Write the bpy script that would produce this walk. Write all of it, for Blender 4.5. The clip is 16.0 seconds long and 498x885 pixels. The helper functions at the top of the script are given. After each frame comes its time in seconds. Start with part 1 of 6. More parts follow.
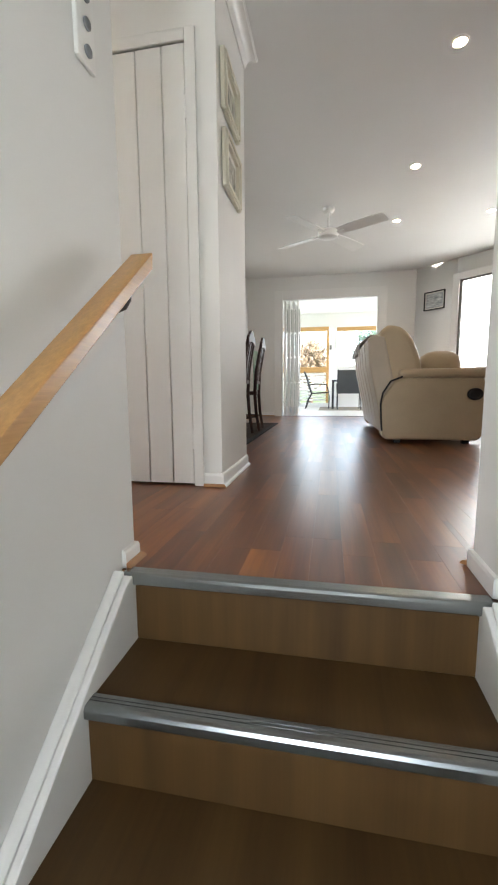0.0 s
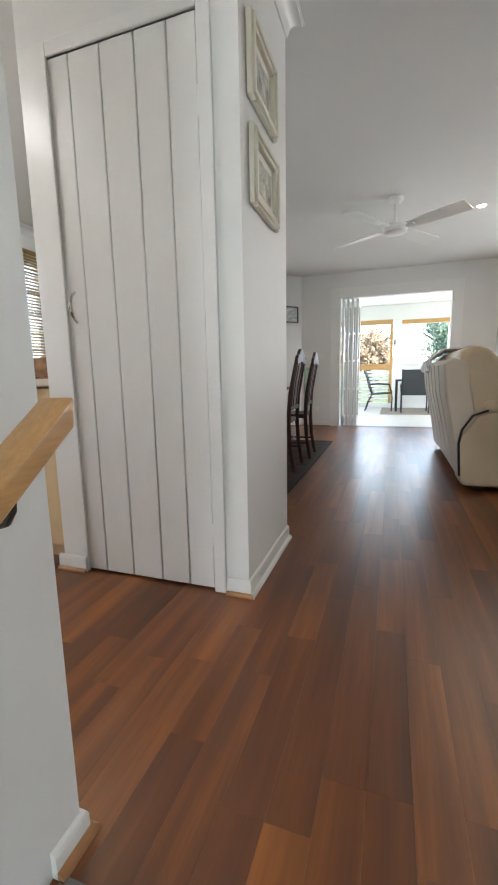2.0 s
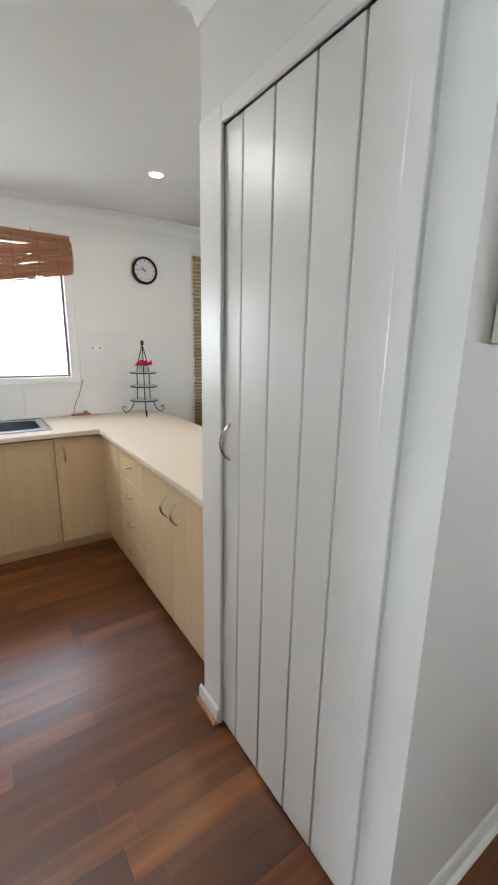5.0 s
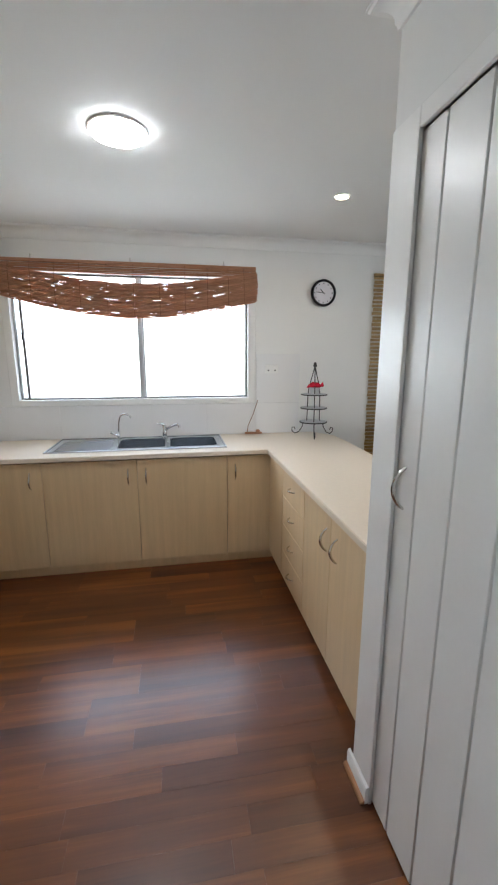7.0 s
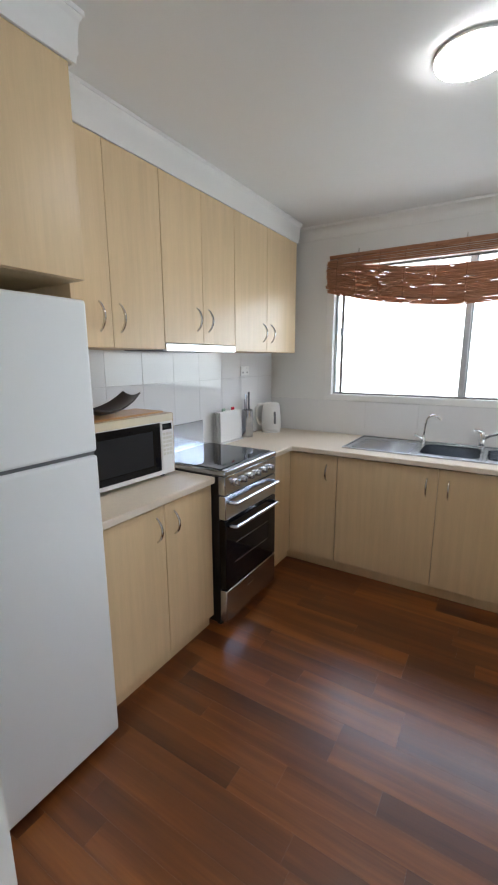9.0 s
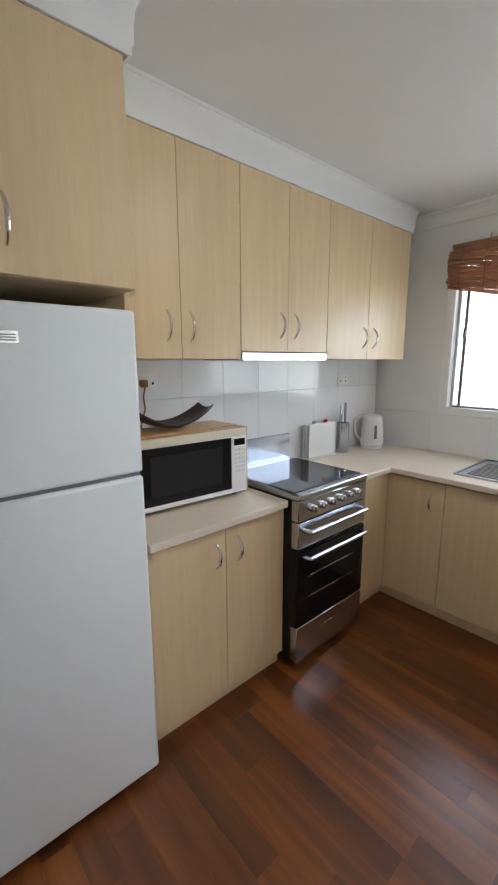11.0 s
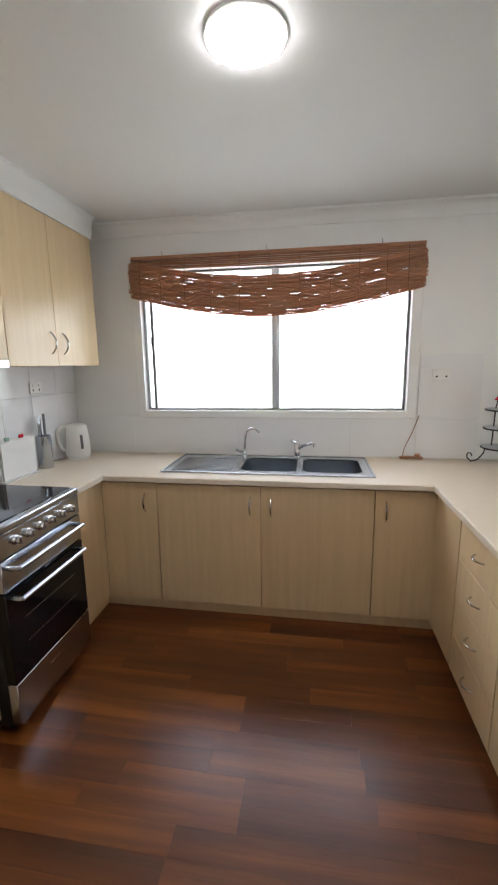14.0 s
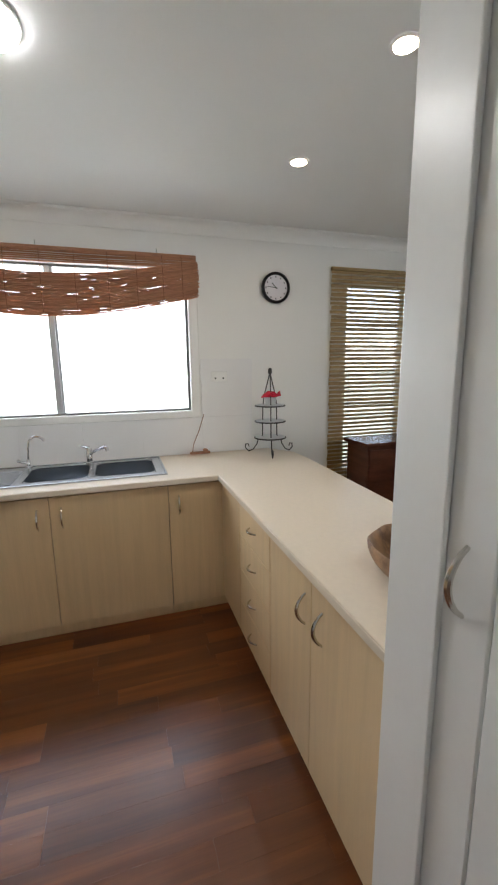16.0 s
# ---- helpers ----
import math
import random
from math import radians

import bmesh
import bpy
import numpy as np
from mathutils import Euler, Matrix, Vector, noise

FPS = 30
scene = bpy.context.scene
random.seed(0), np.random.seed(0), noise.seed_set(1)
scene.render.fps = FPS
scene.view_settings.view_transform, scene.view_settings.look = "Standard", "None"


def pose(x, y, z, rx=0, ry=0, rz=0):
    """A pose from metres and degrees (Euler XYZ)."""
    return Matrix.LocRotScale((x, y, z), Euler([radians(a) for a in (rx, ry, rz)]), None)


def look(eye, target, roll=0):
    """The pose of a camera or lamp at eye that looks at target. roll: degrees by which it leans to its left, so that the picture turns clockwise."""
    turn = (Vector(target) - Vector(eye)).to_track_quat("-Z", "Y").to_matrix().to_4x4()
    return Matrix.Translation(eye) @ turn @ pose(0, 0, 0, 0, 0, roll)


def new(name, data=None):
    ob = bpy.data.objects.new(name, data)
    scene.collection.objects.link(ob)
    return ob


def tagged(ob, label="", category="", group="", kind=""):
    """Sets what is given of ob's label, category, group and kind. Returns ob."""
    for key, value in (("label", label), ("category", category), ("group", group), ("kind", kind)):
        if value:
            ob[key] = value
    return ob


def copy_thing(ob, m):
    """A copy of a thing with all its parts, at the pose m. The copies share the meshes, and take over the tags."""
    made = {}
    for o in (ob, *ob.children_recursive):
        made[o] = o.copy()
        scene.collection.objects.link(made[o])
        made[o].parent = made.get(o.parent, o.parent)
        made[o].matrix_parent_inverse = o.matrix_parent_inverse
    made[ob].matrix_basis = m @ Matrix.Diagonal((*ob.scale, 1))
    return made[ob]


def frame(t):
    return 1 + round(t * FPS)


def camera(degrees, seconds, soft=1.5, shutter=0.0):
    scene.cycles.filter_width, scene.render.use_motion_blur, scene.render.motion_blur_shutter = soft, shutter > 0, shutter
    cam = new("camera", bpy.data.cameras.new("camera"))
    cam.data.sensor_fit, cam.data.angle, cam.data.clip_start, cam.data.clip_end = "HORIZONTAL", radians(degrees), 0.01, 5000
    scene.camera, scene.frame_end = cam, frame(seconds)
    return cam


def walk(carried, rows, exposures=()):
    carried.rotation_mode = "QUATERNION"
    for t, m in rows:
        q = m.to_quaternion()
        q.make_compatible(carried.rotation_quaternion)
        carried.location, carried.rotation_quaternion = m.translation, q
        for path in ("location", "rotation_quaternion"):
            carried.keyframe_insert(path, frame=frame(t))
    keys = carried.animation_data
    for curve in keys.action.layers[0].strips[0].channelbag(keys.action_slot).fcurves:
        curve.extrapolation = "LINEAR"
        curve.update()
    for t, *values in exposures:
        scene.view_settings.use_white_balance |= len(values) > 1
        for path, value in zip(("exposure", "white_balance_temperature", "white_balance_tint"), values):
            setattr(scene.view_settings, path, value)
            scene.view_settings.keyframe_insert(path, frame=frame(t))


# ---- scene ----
cam = camera(62.6, 16.0, soft=2.1)
PATH = [
    (0, (0.506, 0.077, 0.511), (0.124, 2.024, 0.253), -0.4),
    (0.5, (0.487, 0.205, 0.617), (0.201, 2.163, 0.323), -0.4),
    (1, (0.513, 0.383, 0.719), (0.019, 2.29, 0.378), -0.6),
    (1.5, (0.513, 0.485, 0.793), (-0.054, 2.369, 0.435), -1.7),
    (2, (0.481, 0.658, 0.897), (-0.168, 2.522, 0.574), -1.1),
    (2.5, (0.483, 0.761, 0.982), (-0.148, 2.629, 0.646), -0.5),
    (3, (0.519, 0.959, 1.112), (-0.138, 2.821, 0.793), 0.9),
    (3.5, (0.461, 1.138, 1.214), (-0.32, 2.948, 0.876), 0.1),
    (4, (0.398, 1.224, 1.351), (-0.572, 2.935, 0.987), -0.3),
    (4.5, (0.362, 1.339, 1.388), (-0.955, 2.798, 1.019), 0.5),
    (4.7, (0.355, 1.405, 1.489), (-1.108, 2.707, 1.073), 0.9),
    (6.8, (0.251, 1.492, 1.564), (-1.656, 1.942, 1.164), 0.1),
    (7, (0.238, 1.486, 1.564), (-1.689, 1.837, 1.16), 0.1),
    (7.5, (0.234, 1.503, 1.564), (-1.722, 1.556, 1.151), -0.1),
    (8, (0.174, 1.506, 1.537), (-1.763, 1.222, 1.131), -0.1),
    (8.5, (0.042, 1.493, 1.516), (-1.801, 0.826, 1.117), -0.2),
    (9, (-0.048, 1.494, 1.509), (-1.712, 0.459, 1.112), -0.2),
    (9.5, (-0.149, 1.526, 1.508), (-1.569, 0.173, 1.115), -0.1),
    (9.7, (-0.2, 1.545, 1.507), (-1.47, 0.049, 1.118), -0.0),
    (11.8, (-0.387, 1.453, 1.572), (-1.787, 0.076, 1.195), -1.0),
    (12, (-0.395, 1.445, 1.574), (-1.878, 0.157, 1.199), -1.2),
    (12.5, (-0.398, 1.448, 1.576), (-2.062, 0.402, 1.202), -1.2),
    (13, (-0.405, 1.464, 1.575), (-2.201, 0.668, 1.198), -1.0),
    (13.5, (-0.415, 1.492, 1.572), (-2.304, 0.957, 1.191), -0.8),
    (14, (-0.413, 1.507, 1.553), (-2.353, 1.196, 1.179), -0.8),
    (14.5, (-0.41, 1.523, 1.545), (-2.374, 1.447, 1.174), -0.7),
    (15, (-0.412, 1.527, 1.564), (-2.369, 1.679, 1.178), -0.7),
    (15.5, (-0.384, 1.568, 1.554), (-2.314, 1.929, 1.175), -0.6),
    (16, (-0.313, 1.607, 1.551), (-2.186, 2.202, 1.18), -0.7),
]
walk(cam, [(t, look(eye, target, roll)) for t, eye, target, roll in PATH],
     exposures=[(0.0, 2.58, 6900, 13), (2.0, 2.49, 6550, 12), (3.0, 2.45, 6400, 12), (3.5, 2.45, 7050, 13), (4.5, 2.45, 6500, 11),
                (7.0, 2.27, 6050, 11), (9.0, 2.1, 6150, 12), (12.5, 2.04, 6300, 12), (14.5, 2.04, 6450, 13), (16.0, 2.06, 6400, 11)])

# ---- world, sun, window light and added fill ----
world = bpy.data.worlds.new("sky")
scene.world = world
world.use_nodes = True
wn = world.node_tree
sky = wn.nodes.new("ShaderNodeTexSky")
sky.sky_type = "NISHITA"
sky.sun_disc = False
sky.sun_elevation = radians(48)
sky.sun_rotation = radians(125)
wn.links.new(sky.outputs[0], wn.nodes["Background"].inputs[0])
wn.nodes["Background"].inputs[1].default_value = 0.15

sun = new("sun", bpy.data.lights.new("sun", "SUN"))
sun.data.energy, sun.data.angle, sun.data.color = 4.0, radians(0.6), (1.0, 0.95, 0.88)
sun.matrix_world = look((7 * math.sin(radians(125)), 7 * math.cos(radians(125)), 7.8), (0, 0, 0))


def area_lamp(name, eye, target, w, h, watts, colour=(0.93, 0.97, 1.0)):
    ob = new(name, bpy.data.lights.new(name, "AREA"))
    ob.data.shape, ob.data.size, ob.data.size_y = "RECTANGLE", w, h
    ob.data.energy, ob.data.color = watts, colour
    ob.matrix_world = look(eye, target)
    return ob


area_lamp("kitchen_window_light", (-3.47, 1.23, 1.74), (0, 1.23, 1.74), 2.7, 1.7, 19)
area_lamp("dining_window_light", (-3.47, 3.95, 1.45), (0, 3.95, 1.45), 1.3, 1.7, 3.2)
area_lamp("bay_window_light", (3.38, 7.0, 1.55), (2.0, 5.6, 0.9), 2.0, 1.5, 15)
area_lamp("bay_west_light", (-2.46, 6.99, 1.55), (-1.0, 5.5, 0.9), 2.0, 1.5, 3)
# two lamps added in unseen side openings to brighten the sunroom
area_lamp("sunroom_west_fill", (-2.32, 10.3, 1.55), (0, 10.3, 1.2), 3.4, 1.2, 8)
area_lamp("sunroom_east_fill", (3.72, 10.3, 1.55), (0, 10.3, 1.2), 3.4, 1.2, 8)
area_lamp("sunroom_north_light", (0.7, 12.42, 1.66), (0.7, 0, 1.3), 5.6, 1.1, 22, (0.74, 0.87, 1.0))
# added fill through an unseen, assumed opening at the foot of the stairs
area_lamp("stair_fill_light", (0.44, -2.66, 0.75), (0.44, 0, 0.85), 0.8, 1.1, 9.5, (0.84, 0.93, 1.0))

# ---- materials ----


def nodes_of(name):
    m = bpy.data.materials.new(name)
    m.use_nodes = True
    return m, m.node_tree, m.node_tree.nodes["Principled BSDF"]


def pm(name, col, rough=0.5, metal=0.0, var=0.08, scale=6.0, stretch=(1, 1, 1), bump=0.05, bscale=90.0,
       rvar=0.03, rand=0.0, tint=None, coat=0.0, spec=0.5):
    """Painted or solid material: two scales of tone, uneven gloss, fine relief."""
    m, nt, p = nodes_of(name)
    N, L = nt.nodes.new, nt.links.new
    geo = N("ShaderNodeNewGeometry")
    mapn = N("ShaderNodeMapping")
    mapn.inputs["Scale"].default_value = stretch
    L(geo.outputs["Position"], mapn.inputs[0])
    src = mapn.outputs[0]
    if rand:
        info = N("ShaderNodeObjectInfo")
        mul = N("ShaderNodeMath")
        mul.operation = "MULTIPLY"
        mul.inputs[1].default_value = 37.0
        L(info.outputs["Random"], mul.inputs[0])
        add = N("ShaderNodeVectorMath")
        L(src, add.inputs[0])
        L(mul.outputs[0], add.inputs[1])
        src = add.outputs[0]
    n1, n2 = N("ShaderNodeTexNoise"), N("ShaderNodeTexNoise")
    n1.inputs["Scale"].default_value, n1.inputs["Detail"].default_value = scale, 4.0
    n2.inputs["Scale"].default_value, n2.inputs["Detail"].default_value = bscale, 3.0
    L(src, n1.inputs["Vector"])
    L(src, n2.inputs["Vector"])
    ramp = N("ShaderNodeValToRGB")
    a = [max(0.0, c * (1 - var)) for c in col]
    b = [min(1.0, c * (1 + var)) for c in (tint or col)]
    ramp.color_ramp.elements[0].color, ramp.color_ramp.elements[1].color = (*a, 1), (*b, 1)
    ramp.color_ramp.elements[0].position, ramp.color_ramp.elements[1].position = 0.3, 0.7
    mix = N("ShaderNodeMath")
    mix.operation = "MULTIPLY_ADD"
    mix.inputs[1].default_value = 0.3
    L(n2.outputs["Fac"], mix.inputs[0])
    sc = N("ShaderNodeMath")
    sc.operation = "MULTIPLY"
    sc.inputs[1].default_value = 0.7
    L(n1.outputs["Fac"], sc.inputs[0])
    L(sc.outputs[0], mix.inputs[2])
    L(mix.outputs[0], ramp.inputs[0])
    out = ramp.outputs[0]
    if rand:
        hsv = N("ShaderNodeHueSaturation")
        mr = N("ShaderNodeMapRange")
        mr.inputs["To Min"].default_value, mr.inputs["To Max"].default_value = 1 - rand, 1 + rand
        L(info.outputs["Random"], mr.inputs[0])
        L(mr.outputs[0], hsv.inputs["Value"])
        L(out, hsv.inputs["Color"])
        out = hsv.outputs[0]
    L(out, p.inputs["Base Color"])
    rr = N("ShaderNodeMapRange")
    rr.inputs["To Min"].default_value, rr.inputs["To Max"].default_value = max(0.02, rough - rvar), min(1, rough + rvar)
    L(n1.outputs["Fac"], rr.inputs[0])
    L(rr.outputs[0], p.inputs["Roughness"])
    p.inputs["Metallic"].default_value = metal
    p.inputs["Coat Weight"].default_value = coat
    p.inputs["Specular IOR Level"].default_value = spec
    if bump:
        bn = N("ShaderNodeBump")
        bn.inputs["Strength"].default_value, bn.inputs["Distance"].default_value = bump, 0.004
        L(n2.outputs["Fac"], bn.inputs["Height"])
        L(bn.outputs[0], p.inputs["Normal"])
    return m


def let_light_through(m, col, share):
    """Mix a translucent layer into a thin material."""
    nt = m.node_tree
    out, p = nt.nodes["Material Output"], nt.nodes["Principled BSDF"]
    tr, mx = nt.nodes.new("ShaderNodeBsdfTranslucent"), nt.nodes.new("ShaderNodeMixShader")
    tr.inputs[0].default_value = (*col, 1)
    mx.inputs[0].default_value = share
    nt.links.new(p.outputs[0], mx.inputs[1])
    nt.links.new(tr.outputs[0], mx.inputs[2])
    nt.links.new(mx.outputs[0], out.inputs[0])


def emitter(name, col, strength):
    m, nt, p = nodes_of(name)
    p.inputs["Base Color"].default_value = (0.9, 0.9, 0.9, 1)
    p.inputs["Emission Color"].default_value = (*col, 1)
    p.inputs["Emission Strength"].default_value = strength
    return m


def glass(name, tint=(1, 1, 1), rough=0.0):
    m, nt, p = nodes_of(name)
    p.inputs["Base Color"].default_value = (*tint, 1)
    p.inputs["Roughness"].default_value = rough
    p.inputs["Transmission Weight"].default_value = 1.0
    p.inputs["IOR"].default_value = 1.45
    return m


def plank_material(name, dark, mid, light, rough, rand, island=False, spec=0.7):
    """Hardwood look: long grain streaks, each board its own tone."""
    m, nt, p = nodes_of(name)
    N, L = nt.nodes.new, nt.links.new
    geo, info = N("ShaderNodeNewGeometry"), N("ShaderNodeObjectInfo")
    mul = N("ShaderNodeMath")
    mul.operation = "MULTIPLY"
    mul.inputs[1].default_value = 91.0
    chance = geo.outputs["Random Per Island"] if island else info.outputs["Random"]
    L(chance, mul.inputs[0])
    add = N("ShaderNodeVectorMath")
    L(geo.outputs["Position"], add.inputs[0])
    L(mul.outputs[0], add.inputs[1])
    m1, m2 = N("ShaderNodeMapping"), N("ShaderNodeMapping")
    m1.inputs["Scale"].default_value, m2.inputs["Scale"].default_value = (14, 0.9, 1), (160, 5, 1)
    n1, n2 = N("ShaderNodeTexNoise"), N("ShaderNodeTexNoise")
    for mm, nn, d in ((m1, n1, 5.0), (m2, n2, 3.0)):
        L(add.outputs[0], mm.inputs[0])
        L(mm.outputs[0], nn.inputs["Vector"])
        nn.inputs["Scale"].default_value, nn.inputs["Detail"].default_value = 1.0, d
    s1 = N("ShaderNodeMath")
    s1.operation = "MULTIPLY_ADD"
    s1.inputs[1].default_value = 0.16
    s2 = N("ShaderNodeMath")
    s2.operation = "MULTIPLY"
    s2.inputs[1].default_value = 0.84
    L(n1.outputs["Fac"], s2.inputs[0])
    L(n2.outputs["Fac"], s1.inputs[0])
    L(s2.outputs[0], s1.inputs[2])
    s3 = N("ShaderNodeMath")
    s3.operation = "MULTIPLY_ADD"
    s3.inputs[1].default_value = rand
    L(chance, s3.inputs[0])
    s4 = N("ShaderNodeMath")
    s4.operation = "SUBTRACT"
    s4.inputs[1].default_value = rand / 2
    L(s1.outputs[0], s4.inputs[0])
    L(s4.outputs[0], s3.inputs[2])
    ramp = N("ShaderNodeValToRGB")
    e = ramp.color_ramp.elements
    e[0].position, e[0].color = 0.22, (*dark, 1)
    e[1].position, e[1].color = 0.85, (*light, 1)
    k = e.new(0.52)
    k.color = (*mid, 1)
    L(s3.outputs[0], ramp.inputs[0])
    L(ramp.outputs[0], p.inputs["Base Color"])
    big = N("ShaderNodeTexNoise")
    big.inputs["Scale"].default_value = 2.2
    L(geo.outputs["Position"], big.inputs["Vector"])
    rr = N("ShaderNodeMapRange")
    rr.inputs["To Min"].default_value, rr.inputs["To Max"].default_value = rough - 0.01, rough + 0.015
    L(big.outputs["Fac"], rr.inputs[0])
    L(rr.outputs[0], p.inputs["Roughness"])
    bn = N("ShaderNodeBump")
    p.inputs["Specular IOR Level"].default_value = spec
    bn.inputs["Strength"].default_value, bn.inputs["Distance"].default_value = 0.01, 0.001
    L(n2.outputs["Fac"], bn.inputs["Height"])
    L(bn.outputs[0], p.inputs["Normal"])
    return m


M_WALL = pm("wall_paint", (0.765, 0.765, 0.745), 0.62, var=0.02, scale=1.5, bump=0.04, bscale=240)
M_CEIL = pm("ceiling_paint", (0.76, 0.76, 0.745), 0.6, var=0.02, scale=1.0, bump=0.04, bscale=200)
M_GLOSS = pm("gloss_white_paint", (0.80, 0.80, 0.78), 0.32, var=0.02, scale=3, bump=0.03, bscale=60)
FLOOR_TONES = ((0.050, 0.0135, 0.0046), (0.140, 0.041, 0.0088), (0.33, 0.110, 0.0205), 0.30, 0.27)
M_FLOOR = plank_material("merbau_strip", *FLOOR_TONES, spec=0.68)
M_FLOOR2 = plank_material("merbau_strip_joined", *FLOOR_TONES, island=True, spec=0.68)
M_STAIR = plank_material("oak_stair_laminate", (0.052, 0.026, 0.0085), (0.084, 0.044, 0.0145), (0.122, 0.066, 0.022), 0.45, 0.08, spec=0.3)
M_GAP = pm("floor_joint", (0.09, 0.03, 0.012), 0.7, var=0.2)
M_RAIL = pm("oiled_pine", (0.50, 0.27, 0.10), 0.35, var=0.16, scale=5, stretch=(20, 1.6, 20), bump=0.05, bscale=14)
M_QUAD = pm("stained_quad", (0.36, 0.17, 0.07), 0.4, var=0.15, scale=9)
M_ALU = pm("brushed_aluminium", (0.27, 0.29, 0.30), 0.25, 1.0, var=0.02, scale=30, stretch=(0.3, 6, 6), bump=0, rvar=0.01)
M_STEEL = pm("stainless_steel", (0.53, 0.56, 0.60), 0.24, 1.0, var=0.02, scale=20, stretch=(1, 8, 8), bump=0, rvar=0.01)
M_CHROME = pm("chrome", (0.72, 0.72, 0.72), 0.12, 1.0, var=0.03, rvar=0.04, bump=0)
M_NICKEL = pm("satin_nickel", (0.66, 0.64, 0.60), 0.20, 1.0, rvar=0.01, var=0.04, bump=0)
M_PEWTER = pm("dark_pewter", (0.14, 0.13, 0.12), 0.38, 1.0, var=0.1, bump=0.02)
M_CAB = pm("beech_laminate", (0.69, 0.52, 0.31), 0.36, var=0.07, scale=3.5, stretch=(9, 9, 0.5), bump=0.05, bscale=26, rand=0.025)
M_CABIN = pm("cabinet_carcass", (0.25, 0.17, 0.10), 0.6)
M_BENCH = pm("cream_laminate", (0.73, 0.64, 0.52), 0.35, var=0.035, scale=40, bump=0.03, bscale=300)
M_TILE = pm("white_glazed_tile", (0.77, 0.77, 0.77), 0.09, var=0.015, scale=2, bump=0.02, bscale=12, rvar=0.03)
M_GROUT = pm("pale_grout", (0.76, 0.76, 0.75), 0.8)
M_FRIDGE = pm("white_enamel", (0.76, 0.79, 0.80), 0.30, var=0.004, scale=2, bump=0.015, bscale=350, rvar=0.0)
M_WHITEPL = pm("white_plastic", (0.78, 0.78, 0.76), 0.32, var=0.006, bump=0.01, rvar=0.0)
M_CREAMPL = pm("cream_plastic", (0.72, 0.66, 0.50), 0.38, var=0.03, bump=0.02)
M_TANPL = pm("tan_plastic", (0.46, 0.35, 0.22), 0.42, var=0.04, bump=0.02)
M_GREY = pm("grey_seal", (0.16, 0.17, 0.18), 0.55)
M_BLACK = pm("black_plastic", (0.010, 0.010, 0.012), 0.38, var=0.2, spec=0.35)
M_BLKGLASS = pm("black_glass", (0.007, 0.007, 0.009), 0.05, var=0.1, bump=0, rvar=0.02, spec=0.3)
M_DARKWOOD = pm("dark_mahogany", (0.034, 0.013, 0.009), 0.46, spec=0.3, var=0.3, scale=6, stretch=(6, 6, 1), bump=0.04, bscale=40)
M_SIDEB = pm("sideboard_wood", (0.10, 0.032, 0.016), 0.22, var=0.3, scale=4, stretch=(1, 1, 6), bump=0.04, bscale=40)
M_LEATHER = pm("cream_leather", (0.44, 0.345, 0.23), 0.42, var=0.07, scale=4, bump=0.22, bscale=120)
M_LEATHER2 = pm("leather_back_panel", (0.45, 0.38, 0.30), 0.45, var=0.07, scale=4, bump=0.22, bscale=120)
M_THROW = pm("patterned_throw", (0.30, 0.24, 0.20), 0.9, var=0.6, scale=14, tint=(0.72, 0.68, 0.6), bump=0.5, bscale=60)
M_PATTERN = pm("black_white_weave", (0.03, 0.03, 0.03), 0.9, var=0.4, scale=24, tint=(0.75, 0.73, 0.7), bump=0.3)
M_RUG = pm("dark_woven_rug", (0.028, 0.02, 0.016), 0.95, spec=0.15, var=0.5, scale=9, tint=(0.055, 0.038, 0.03), bump=0.6, bscale=220)
M_RUGEDGE = pm("black_rug_binding", (0.012, 0.011, 0.012), 0.9, var=0.2, bump=0.4, bscale=200)
M_BAMBOO = pm("bamboo_red", (0.44, 0.235, 0.135), 0.5, var=0.4, scale=7, stretch=(1, 2, 20), bump=0.2, bscale=30, rand=0.15)
M_BAMBOO2 = pm("bamboo_olive", (0.33, 0.22, 0.085), 0.5, var=0.4, scale=7, stretch=(1, 2, 20), bump=0.2, bscale=30, rand=0.15)
let_light_through(M_BAMBOO, (0.60, 0.29, 0.16), 0.36)
let_light_through(M_BAMBOO2, (0.44, 0.30, 0.19), 0.10)
M_CORD = pm("blind_cord", (0.25, 0.12, 0.06), 0.8)
M_WINFRAME = pm("window_aluminium", (0.20, 0.20, 0.19), 0.4, 0.7, var=0.05)
M_PALEFRAME = pm("pale_window_metal", (0.52, 0.54, 0.55), 0.35, 0.6, var=0.05)
M_GLASS = glass("window_glass")
M_FROST = glass("bifold_glass", (0.86, 0.92, 0.92), 0.05)
M_LAMP = emitter("lamp_diffuser", (1.0, 0.985, 0.95), 11.5)
M_DOWN = emitter("downlight_lens", (1.0, 0.78, 0.52), 40.0)
M_FRAMECR = pm("cream_frame", (0.68, 0.64, 0.52), 0.4, var=0.04, scale=20, bump=0.05, bscale=120)
M_MAT = pm("picture_mat", (0.66, 0.65, 0.58), 0.7, var=0.02)
M_PRINT = pm("faded_print", (0.38, 0.40, 0.36), 0.2, var=0.4, scale=22, tint=(0.60, 0.59, 0.50), bump=0)
M_PRINT2 = pm("seascape_print", (0.30, 0.33, 0.36), 0.2, var=0.35, scale=14, stretch=(1, 1, 2.5), tint=(0.55, 0.56, 0.56), bump=0)
M_IRON = pm("wrought_iron", (0.045, 0.042, 0.04), 0.45, 0.6, var=0.2)
M_RED = pm("red_ceramic", (0.55, 0.012, 0.035), 0.25, var=0.15, scale=30)
